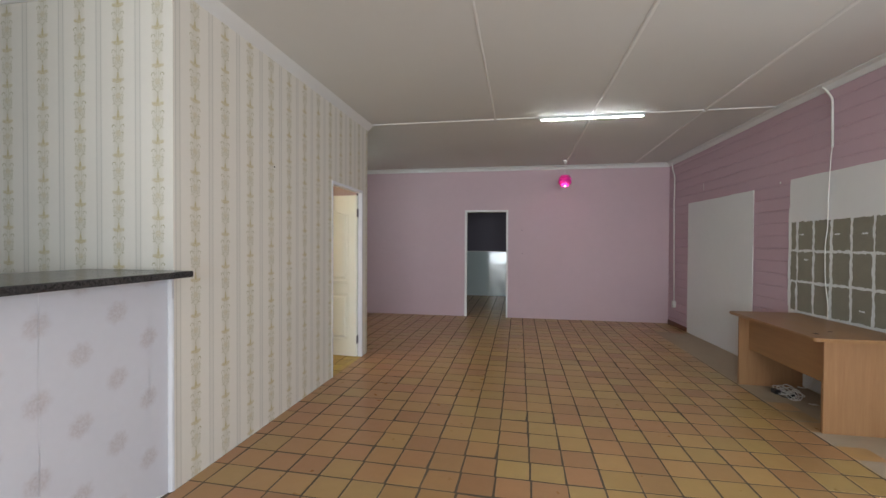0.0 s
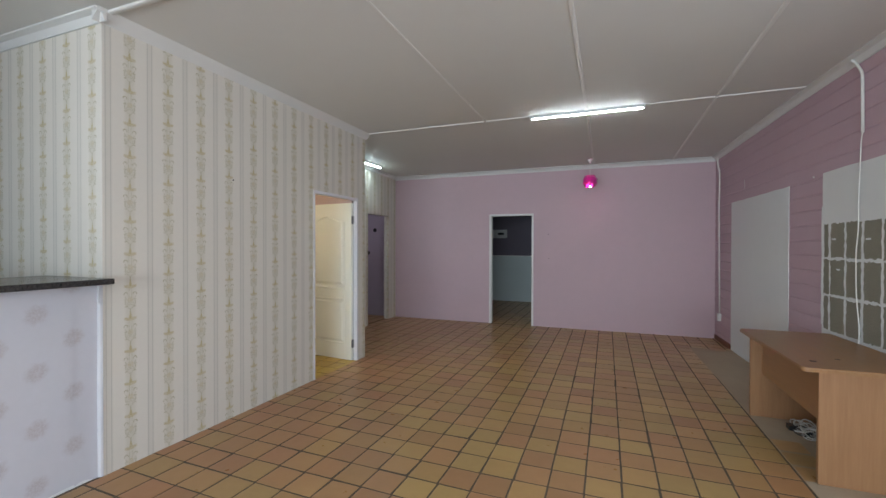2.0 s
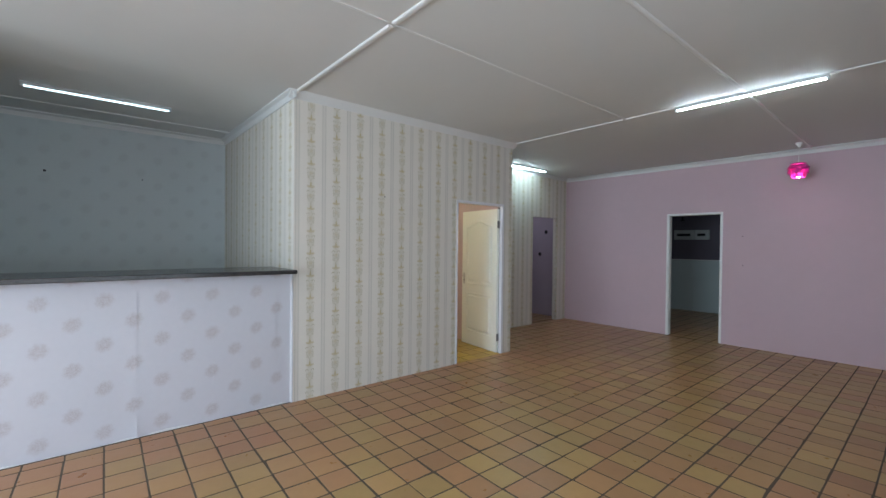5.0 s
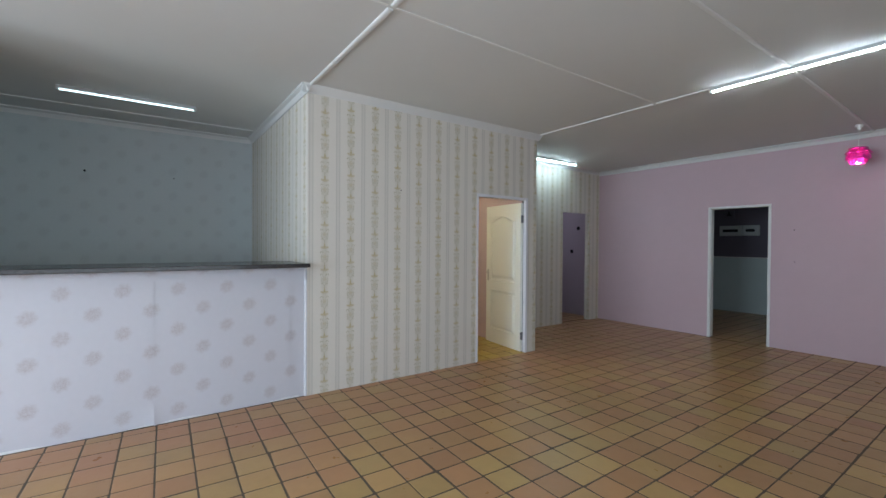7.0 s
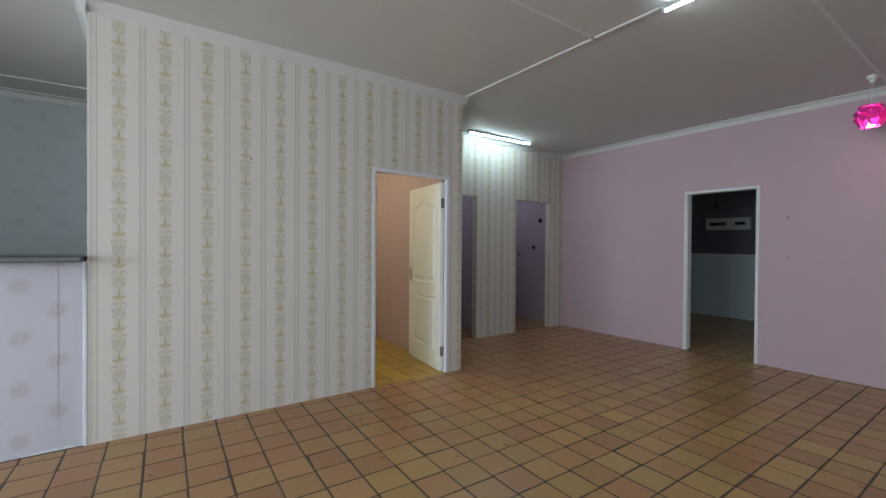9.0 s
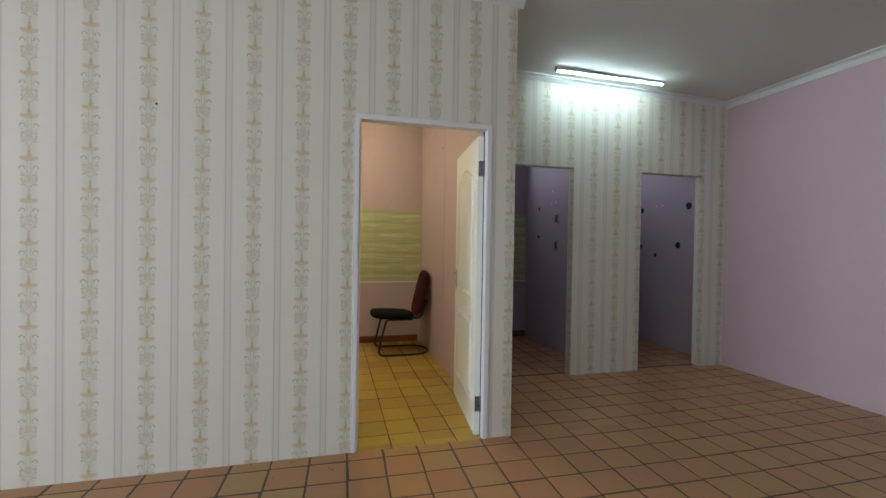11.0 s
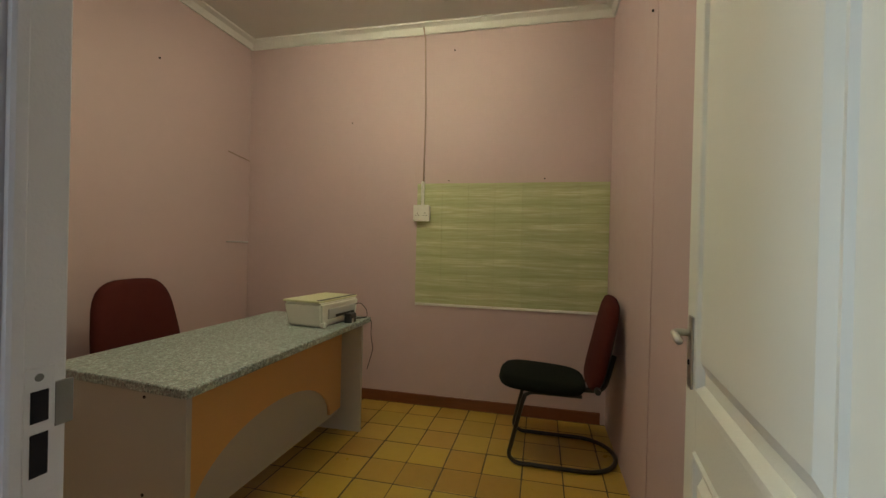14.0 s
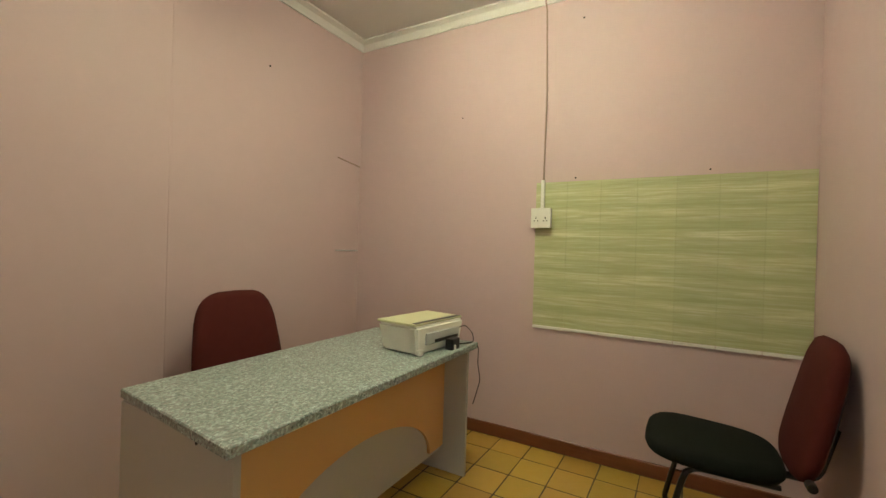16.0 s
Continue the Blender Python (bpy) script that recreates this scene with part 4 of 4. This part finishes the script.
part("joint_strip", boxed(-3.411, 5.0915, 0.0, -3.399, 5.096, 2.9, bevel=0.001), PINK_OFFICE, seams)
for z in (1.95, 1.247):
    part("dowel", tube([(-4.605, 2.134, z), (-4.35, 2.134, z + (0.03 if z > 1.5 else 0))], 0.006, 6), CABLE_GREY if z > 1.5 else BARE, seams)
nails = thing("wall_nails", "a few dark nails still stuck in painted walls", "nails")
for c, n, r in (((-3.705, 2.132, 2.45), (0, 1, 0), 0.006), ((-4.613, 3.093, 2.24), (1, 0, 0), 0.004), ((-4.613, 4.635, 1.768), (1, 0, 0), 0.005), ((-4.613, 3.912, 1.761), (1, 0, 0), 0.005),
                ((-4.613, 3.934, 2.77), (1, 0, 0), 0.005), ((0.311, 8.188, 1.704), (0, -1, 0), 0.008), ((0.318, 8.188, 1.253), (0, -1, 0), 0.008), ((-4.328, 0.10, 2.33), (1, 0, 0), 0.014), ((-4.328, 1.013, 2.316), (1, 0, 0), 0.008), ((-1.709, 3.0, 2.055), (1, 0, 0), 0.006), ((-3.489, 5.093, 2.34), (0, -1, 0), 0.006)):
    bm = bmesh.new()
    disc(bm, c, n, r, 0.012, 10)
    part("nail", bm, HOLE, nails)

# holes left by fittings in the small rooms
for spec in (((-4.245, 6.639, 1.795), 0.022), ((-4.252, 6.639, 1.418), 0.022), ((-3.335, 8.189, 1.822), 0.045), ((-3.493, 8.189, 1.334), 0.042), ((-3.88, 8.189, 1.198), 0.026), ((-4.15, 8.189, 1.815), 0.04), ((-4.16, 8.189, 1.31), 0.03)):
    bm = bmesh.new()
    disc(bm, spec[0], (0, -1, 0), spec[1], 0.006, 18)
    tagged(part("pipe_hole", bm, HOLE), "round dark hole in the lavender wall", "hole", "pipe holes", "structure")
for c in ((-3.779, 1.64), (-3.784, 1.311)):
    hb = tagged(part("fixing_hole", prism(ragged(c[0] - 0.045, c[0] + 0.045, c[1] - 0.07, c[1] + 0.07, 0.012, 5, int(c[1] * 100)), 6.632, 6.639, "xz"), LAVENDER), "broken plaster hole in the lavender wall", "hole", "pipe holes", "structure")
    part("hollow", prism(ragged(c[0] - 0.025, c[0] + 0.028, c[1] - 0.045, c[1] + 0.045, 0.009, 5, int(c[1] * 77)), 6.629, 6.633, "xz"), HOLLOW, hb)
chips = thing("plaster_chips", "small white chips where fixings were torn off", "chips")
for x, y, z in ((-3.90, 6.638, 1.99), (-3.92, 6.638, 1.84), (-3.81, 6.638, 1.85), (-3.76, 8.188, 1.86), (-3.87, 8.188, 1.86)):
    part("chip", prism(ragged(x - 0.01, x + 0.01, z - 0.01, z + 0.01, 0.005, 3, int(-x * 100)), y - 0.003, y, "xz"), TRIM, chips)

marks = thing("wall_marks", "pale chip and thin scratch on the boarded wall", "marks", m=EAST)
for y, z0, z1, w in ((-3.04, 2.121, 2.147, 0.012), (-1.283, 2.26, 2.375, 0.005)):
    part("mark", prism([(y - w, z0), (y - w * 0.6, z1), (y + w, z1 - 0.004), (y + w * 0.7, z0 + 0.003)], -0.0045, 0.002, "yz"), TRIM, marks)


def office_desk():
    d = thing("office_desk", "office desk with speckled grey top and peach arched front", "desk")
    topb = prism([(-4.05, 2.80), (-2.607, 2.815), (-2.540, 3.527), (-4.055, 3.525)], 0.731, 0.765, "xy")
    bmesh.ops.bevel(topb, geom=topb.edges[:], offset=0.004, segments=1, affect="EDGES")
    bmesh.ops.recalc_face_normals(topb, faces=topb.faces)
    part("desktop", topb, GRANITE, d, "speckled grey laminate top")
    near = part("side_panel", boxed(-2.62, 2.85, 0.0, -2.596, 3.475, 0.731, bevel=0.001), GREY_LAM, d, "pale grey laminate side panel")
    part("side_panel", boxed(-4.045, 2.85, 0.0, -4.021, 3.475, 0.731, bevel=0.001), GREY_LAM, d, "pale grey laminate side panel")
    x0, x1, mid, half, foot, rise = -4.021, -2.62, -3.32, 0.56, 0.15, 0.29
    pts = [(x0, 0.726), (x0, foot), (mid - half, foot)]
    for k in range(1, 24):
        a = math.pi * (1 - k / 24)
        pts.append((mid + half * math.cos(a), foot + rise * math.sin(a)))
    pts += [(mid + half, foot), (x1, foot), (x1, 0.726)]
    part("front_panel", prism(pts, 3.315, 3.333, "xz"), PEACH, d, "peach laminate panel with an arched cut-out")
    part("back_panel", boxed(x0, 3.295, 0.12, x1, 3.313, 0.726), GREY_LAM, d, "grey laminate panel behind the arch")
    for z in (0.70, 0.36):
        sc = bmesh.new()
        disc(sc, (-2.5955, 3.30, z), (1, 0, 0), 0.006, 0.003, 10)
        part("screw_cap", sc, HOLE, near)
    return d


office_desk()


def superellipse_pad(bm, w, h, thick, curve, n=28, power=3.4, taper=0.0):
    """A padded cushion in the local xz plane, thick along y, bowed by curve."""
    rings = []
    for s, inn in ((-1.0, 0.86), (-0.75, 0.96), (-0.2, 1.0), (0.35, 0.99), (0.8, 0.93), (1.0, 0.80)):
        ring = []
        for k in range(n):
            a = 2 * math.pi * k / n
            c, q = math.cos(a), math.sin(a)
            x = math.copysign(abs(c) ** (2 / power), c) * w / 2 * inn
            z = math.copysign(abs(q) ** (2 / power), q) * h / 2 * inn
            x *= 1 - taper * (z / h + 0.5)
            ring.append(bm.verts.new((x, s * thick / 2 - curve * (1 - (2 * x / w) ** 2), z)))
        rings.append(ring)
    for a, b in zip(rings, rings[1:]):
        for k in range(n):
            bm.faces.new((a[k], a[(k + 1) % n], b[(k + 1) % n], b[k]))
    for ring, rev in ((rings[0], True), (rings[-1], False)):
        s = 1 if not rev else -1
        inner = [bm.verts.new((v.co.x * 0.5, v.co.y + s * 0.008, v.co.z * 0.5)) for v in ring]
        for k in range(n):
            bm.faces.new((ring[k], ring[(k + 1) % n], inner[(k + 1) % n], inner[k]))
        bm.faces.new(inner)
    bmesh.ops.recalc_face_normals(bm, faces=bm.faces)
    return bm


def visitor_chair(m, label, wide=0.50, tall=0.555):
    """Local: the sitter looks along -y; the base stands on z 0."""
    ch = thing("visitor_chair", label, "chair", "office chairs", m)
    seat = superellipse_pad(bmesh.new(), 0.48, 0.515, 0.07, 0.0, taper=-0.08)
    bmesh.ops.transform(seat, matrix=Matrix.Translation((0, -0.045, 0.458)) @ Matrix.Rotation(radians(87), 4, "X"), verts=seat.verts)
    part("seat", seat, BLACK_FABRIC, ch, "worn black fabric seat", smooth=True)
    back = superellipse_pad(bmesh.new(), wide, tall, 0.065, 0.015, power=4.0, taper=0.24)
    bmesh.ops.transform(back, matrix=Matrix.Translation((0, 0.307, 0.4275 + tall / 2)) @ Matrix.Rotation(radians(-12.5), 4, "X"), verts=back.verts)
    part("backrest", back, MAROON, ch, "maroon fabric backrest", smooth=True)
    shell = superellipse_pad(bmesh.new(), wide - 0.035, tall - 0.045, 0.020, 0.015, power=4.0, taper=0.24)
    bmesh.ops.transform(shell, matrix=Matrix.Translation((0, 0.333, 0.4195 + tall / 2)) @ Matrix.Rotation(radians(-12.5), 4, "X"), verts=shell.verts)
    part("back_shell", shell, BLACK_PLASTIC, ch, "black plastic shell", smooth=True)
    r = 0.0125
    loop = [(0.225, -0.135, 0.412), (0.225, -0.15, 0.37), (0.225, -0.225, 0.05), (0.225, -0.18, r), (0.225, 0.19, r)]
    for k in range(1, 12):
        a = math.pi * k / 12
        loop.append((0.225 * math.cos(a), 0.19 + 0.205 * math.sin(a), r))
    loop += [(-x, y, z) for x, y, z in loop[:5]][::-1]
    part("frame", tube(rounded(loop, 0.06, 4), r, 10), BLACK_TUBE, ch, "black cantilever tube frame", smooth=True)
    for s in (-1, 1):
        part("seat_rail", tube(rounded([(s * 0.225, -0.135, 0.41), (s * 0.17, -0.10, 0.41), (s * 0.17, 0.18, 0.41)], 0.03), 0.011, 8), BLACK_TUBE, ch, smooth=True)
    part("back_bracket", tube(rounded([(0, 0.12, 0.40), (0, 0.32, 0.40), (0, 0.375, 0.62)], 0.06), 0.016, 8), BLACK_TUBE, ch, smooth=True)
    for s in (-1, 1):
        kb = bmesh.new()
        disc(kb, (s * 0.235, 0.255, 0.47), (s, 0, 0), 0.018, 0.04, 12)
        part("pivot_knob", kb, BLACK_PLASTIC, ch)
    return ch


visitor_chair(pose(-4.10, 4.69, 0, 0, 0, 0), "black-seated chair with a maroon back, pushed against the wall")
visitor_chair(pose(-3.31, 2.73, 0, 0, 0, 176), "wide maroon-backed chair standing behind the office desk", 0.555, 0.60)


def printer():
    p = thing("printer", "ivory desktop printer-scanner on the speckled desk", "printer", m=pose(-3.78, 3.325, 0.765, 0, 0, -6))
    body = bmesh.new()
    lo = [(-0.185, -0.115), (0.185, -0.115), (0.185, 0.115), (-0.185, 0.115)]
    hi = [(-0.205, -0.135), (0.205, -0.135), (0.205, 0.125), (-0.205, 0.125)]
    a = [body.verts.new((x, y, 0.004)) for x, y in lo]
    b = [body.verts.new((x, y, 0.142)) for x, y in hi]
    body.faces.new(a[::-1]); body.faces.new(b)
    for k in range(4):
        body.faces.new((a[k], a[(k + 1) % 4], b[(k + 1) % 4], b[k]))
    bmesh.ops.bevel(body, geom=body.edges[:], offset=0.012, segments=3, affect="EDGES")
    part("body", body, PRINTER_WHITE, p, smooth=False)
    part("scanner_lid", boxed(-0.207, -0.137, 0.1435, 0.207, 0.112, 0.156, bevel=0.005, seg=3), LEMON, p, "yellowed scanner lid")
    part("hinge_strip", boxed(-0.19, 0.085, 0.1562, 0.19, 0.111, 0.158), BLACK_PLASTIC, p, "dark hinge strip")
    part("rear_feed", boxed(-0.16, 0.112, 0.045, 0.13, 0.128, 0.105, bevel=0.004), DB_GREY, p, "grey rear paper feed")
    part("rear_slot", boxed(-0.145, 0.125, 0.05, 0.06, 0.1295, 0.066), BLACK_PLASTIC, p)
    part("rear_foot", boxed(0.15, 0.10, 0.0, 0.18, 0.13, 0.03, bevel=0.004), PRINTER_WHITE, p)
    return p


printer()
brick_ = thing("power_adapter", "black power adapter plugged in behind the printer", "adapter", m=pose(-0.122, -0.068, -0.019))
part("case", boxed(-3.75, 3.525, 0.779, -3.67, 3.571, 0.840, bevel=0.006, seg=2), BLACK_PLASTIC, brick_)
part("label_tag", boxed(-3.705, 3.570, 0.784, -3.685, 3.5725, 0.810), TRIM, brick_)
cord = tube(rounded([(-3.80, 3.535, 0.883), (-3.84, 3.555, 0.890), (-3.895, 3.575, 0.84), (-3.905, 3.578, 0.79), (-3.85, 3.572, 0.793), (-3.75, 3.55, 0.80)], 0.02), 0.0028, 6)
part("lead", cord, BLACK_PLASTIC, brick_, smooth=True)
cord = tube(rounded([(-3.75, 3.55, 0.80), (-3.86, 3.56, 0.786), (-3.91, 3.575, 0.784), (-3.925, 3.60, 0.76), (-3.92, 3.60, 0.66), (-3.95, 3.605, 0.57), (-3.91, 3.60, 0.50), (-3.88, 3.595, 0.45)], 0.03), 0.0028, 6)
part("mains_lead", cord, BLACK_PLASTIC, brick_, smooth=True)

# ---- back room ----
dado = thing("dado", "glossy white dado panels along the back room wall", "wall panels")
dado["kind"] = "structure"
first = part("panel", boxed(0.0004, 0, 0.001, 1.0496, 0.008, 1.208, bevel=0.001), DADO, dado)
first.location = (-2.6, 11.541, 0.0)
for i in range(1, 4):
    o = new("panel", first.data)
    o.parent, o.location = dado, (-2.6 + 1.05 * i, 11.541, 0.0)
part("dado_edge", boxed(-2.6, 11.535, 1.209, 1.6, 11.548, 1.23, bevel=0.003), TRIM, dado)


def breaker_box(x0, x1, z0, z1, label):
    b = thing("breaker_box", label, "switchboard", "switchboards")
    part("case", boxed(x0, 11.47, z0, x1, 11.55, z1, bevel=0.008, seg=2), DB_GREY, b)
    part("cover", boxed(x0 + 0.02, 11.462, z0 + 0.02, x1 - 0.02, 11.472, z1 - 0.02, bevel=0.003), DB_GREY, b)
    part("window", boxed(x0 + 0.07, 11.459, (z0 + z1) / 2 - 0.03, x1 - 0.07, 11.463, (z0 + z1) / 2 + 0.03), HOLE, b, "dark window")
    n = max(2, int((x1 - x0 - 0.16) / 0.035))
    for k in range(n):
        part("breaker", boxed(x0 + 0.085 + k * 0.035, 11.454, (z0 + z1) / 2 - 0.018, x0 + 0.105 + k * 0.035, 11.46, (z0 + z1) / 2 + 0.012), BLACK_PLASTIC, b)
    return b


breaker_box(-1.96, -1.52, 1.70, 1.93, "grey switchboard box on the dark wall")
breaker_box(-1.51, -1.20, 1.70, 1.93, "smaller grey switchboard box on the dark wall")
iso = thing("isolator_switch", "dark isolator switch on a grey plate", "switch")
part("plate", boxed(-1.87, 11.53, 2.10, -1.69, 11.55, 2.29, bevel=0.004), DARK_PAINT, iso)
part("toggle", boxed(-1.80, 11.49, 2.15, -1.765, 11.53, 2.25, bevel=0.004), BLACK_PLASTIC, iso)
part("knob", boxed(-1.83, 11.50, 2.15, -1.735, 11.53, 2.18, bevel=0.004), BLACK_PLASTIC, iso)

# ---- glazing in the front wall and the back room's added window ----
def glazed(name, label, x0, x1, z0, z1, bars):
    w = thing(name, label, "window")
    w["kind"] = "structure"
    for a, b, c, d in ((x0, z0, x0 + 0.05, z1), (x1 - 0.05, z0, x1, z1), (x0 + 0.05, z0, x1 - 0.05, z0 + 0.05), (x0 + 0.05, z1 - 0.05, x1 - 0.05, z1)):
        part("window_frame", boxed(a, -4.60, b, c, -4.55, d, bevel=0.003), TRIM, w)
    for k in range(1, bars):
        xm = x0 + (x1 - x0) * k / bars
        part("mullion", boxed(xm - 0.02, -4.60, z0 + 0.05, xm + 0.02, -4.55, z1 - 0.05, bevel=0.003), TRIM, w)
    for k in range(bars):
        xa, xb = x0 + (x1 - x0) * k / bars, x0 + (x1 - x0) * (k + 1) / bars
        pane = part("pane", boxed(xa + 0.03, -4.579, z0 + 0.04, xb - 0.03, -4.573, z1 - 0.04), GLASS, w)
        pane.visible_shadow = False
    return w


def side_glass(name, label, x, y0, y1, z0, z1, bars):
    w = thing(name, label, "window")
    w["kind"] = "structure"
    for a, b, c, d in ((y0, z0, y0 + 0.04, z1), (y1 - 0.04, z0, y1, z1), (y0 + 0.04, z0, y1 - 0.04, z0 + 0.04), (y0 + 0.04, z1 - 0.04, y1 - 0.04, z1)):
        part("window_frame", boxed(x - 0.02, a, b, x + 0.02, c, d, bevel=0.003), TRIM, w)
    for k in range(bars):
        ya, yb = y0 + (y1 - y0) * k / bars, y0 + (y1 - y0) * (k + 1) / bars
        if k:
            part("mullion", boxed(x - 0.02, ya - 0.02, z0 + 0.04, x + 0.02, ya + 0.02, z1 - 0.04, bevel=0.003), TRIM, w)
        pane = part("pane", boxed(x - 0.003, ya + 0.03, z0 + 0.03, x + 0.003, yb - 0.03, z1 - 0.03), GLASS, w)
        pane.visible_shadow = False
    return w


side_glass("window_3", "wide side window in a white frame", 3.335, -1.2, 2.2, 0.9, 2.3, 4)
# the next two windows are assumed; only light from above speaks for them
side_glass("assumed_window_4", "assumed unseen high window of a cubicle", -4.70, 5.6, 6.2, 2.3, 2.75, 1)
side_glass("assumed_window_5", "assumed unseen high window of a cubicle", -4.70, 7.1, 7.7, 2.3, 2.75, 1)
side_glass("added_window_6", "unseen small window added for the back room's fill light", 1.66, 9.1, 10.1, 1.1, 2.1, 2)
glazed("window_1", "glazed shop door in a white frame", -1.6, -0.15, 0.0, 2.1, 2)
glazed("window_2", "wide shop window in a white frame", 0.25, 2.85, 0.8, 2.3, 3)
ground = part("ground", boxed(-60, -120, -0.4, 60, 130, -0.25), SCREED)
tagged(ground, "plain dusty ground outside", "ground", kind="structure")

# ---- quarry tiles ----
PX, PY = 0.2155, 0.218
HALL, OFFICE = (0.2155, 0.218, 0.33, 1.217), (0.228, 0.2175, -1.905, 4.115)      # pitch across and along, and a joint's place
JOINT = 0.0095
ROOMS = [(-1.71, 3.08, -4.5, 8.19, HALL), (-2.835, -1.71, 5.145, 8.19, HALL), (-4.60, -1.77, 2.13, 5.095, OFFICE), (-1.77, -1.71, 4.104, 4.94, OFFICE), (-4.615, -2.935, 5.145, 6.64, HALL),
         (-4.615, -2.935, 6.72, 8.19, HALL), (-2.935, -2.835, 5.54, 6.288, HALL), (-2.935, -2.835, 7.085, 7.878, HALL), (-0.77, 0.007, 8.19, 8.31, HALL), (-2.6, 1.6, 8.31, 11.54, HALL)]


def drift(x):
    """The rows run slightly askew towards the papered wall."""
    return -0.061 * min(1.0, max(0.0, (x + 1.66) / 2.16))


def tile_mesh(bm, cx, cy, sx, sy, z, turn):
    """One tile: a softened slab with a slightly domed, eased top."""
    hx, hy = sx / 2, sy / 2
    c, s = math.cos(turn), math.sin(turn)
    rings = []
    for d, h in ((0.0, -0.010), (0.0, -0.0022), (0.0022, -0.0006), (0.012, 0.0)):
        cut = 0.004 if d < 0.01 else 0.006
        pts = [(-hx + d + cut, -hy + d), (hx - d - cut, -hy + d), (hx - d, -hy + d + cut), (hx - d, hy - d - cut), (hx - d - cut, hy - d), (-hx + d + cut, hy - d), (-hx + d, hy - d - cut), (-hx + d, -hy + d + cut)]
        rings.append([bm.verts.new((cx + x * c - y * s, cy + x * s + y * c, z + h)) for x, y in pts])
    for a, b in zip(rings, rings[1:]):
        for k in range(8):
            bm.faces.new((a[k], a[(k + 1) % 8], b[(k + 1) % 8], b[k]))
    bm.faces.new(rings[-1])


one = bmesh.new()
tile_mesh(one, 0, 0, PX - JOINT, PY - JOINT, 0, 0)
single = bpy.data.meshes.new("tile")
one.to_mesh(single)
one.free()
single.materials.append(TILE_ONE)
rnd = random.Random(21)
many, inside = bmesh.new(), bmesh.new()
count = 0
for rx0, rx1, ry0, ry1, (px, py, ox, oy) in ROOMS:
    office = px > 0.22
    for i in range(int((rx0 - ox) / px) - 2, int((rx1 - ox) / px) + 2):
        for k in range(int((ry0 - oy) / py) - 2, int((ry1 - oy) / py) + 2):
            skew = 0.0 if office or ry0 > 8 else drift(ox + (i + 0.5) * px)
            x0, y0 = ox + i * px, oy + k * py + skew
            a, b = max(x0 + JOINT / 2, rx0), min(x0 + px - JOINT / 2, rx1)
            c, d = max(y0 + JOINT / 2, ry0), min(y0 + py - JOINT / 2, ry1)
            if b - a < 0.03 or d - c < 0.03:
                continue
            cx, cy = (a + b) / 2, (c + d) / 2
            if 2.5 < cx and 4.3 < cy < 7.36 or 2.78 < cx and 2.9 < cy < 4.4:
                continue
            lean = -0.028 if not office and -1.66 < cx < 0.5 and ry0 < 5 else 0.0
            jx, jy, jz, jt = rnd.uniform(-0.0018, 0.0018), rnd.uniform(-0.0018, 0.0018), rnd.uniform(-0.0012, 0.0), rnd.uniform(-0.006, 0.006) + lean
            whole = b - a > px - JOINT - 0.001 and d - c > py - JOINT - 0.001 and not office
            if whole and -1.71 < cx < 1.75 and 1.2 < cy < 5.4 and count < 300:
                o = new("tile", single)
                o.parent = floor
                o.matrix_basis = Matrix.Translation((cx + jx, cy + jy, jz)) @ Matrix.Rotation(jt, 4, "Z") @ Matrix.Rotation(rnd.uniform(-0.004, 0.004), 4, "X") @ Matrix.Rotation(rnd.uniform(-0.004, 0.004), 4, "Y")
                count += 1
            else:
                ease = 0.0045 if office else 0.0
                tile_mesh(inside if office else many, cx + jx, cy + jy, b - a + ease, d - c + ease, jz, jt)
rest = part("tiles", many, TILE_MANY, floor, "ochre and terracotta quarry tiles")
rest["kind"] = "stuff"
rest = part("tiles", inside, TILE_OFFICE, floor, "yellow ochre quarry tiles of the office")
rest["kind"] = "stuff"
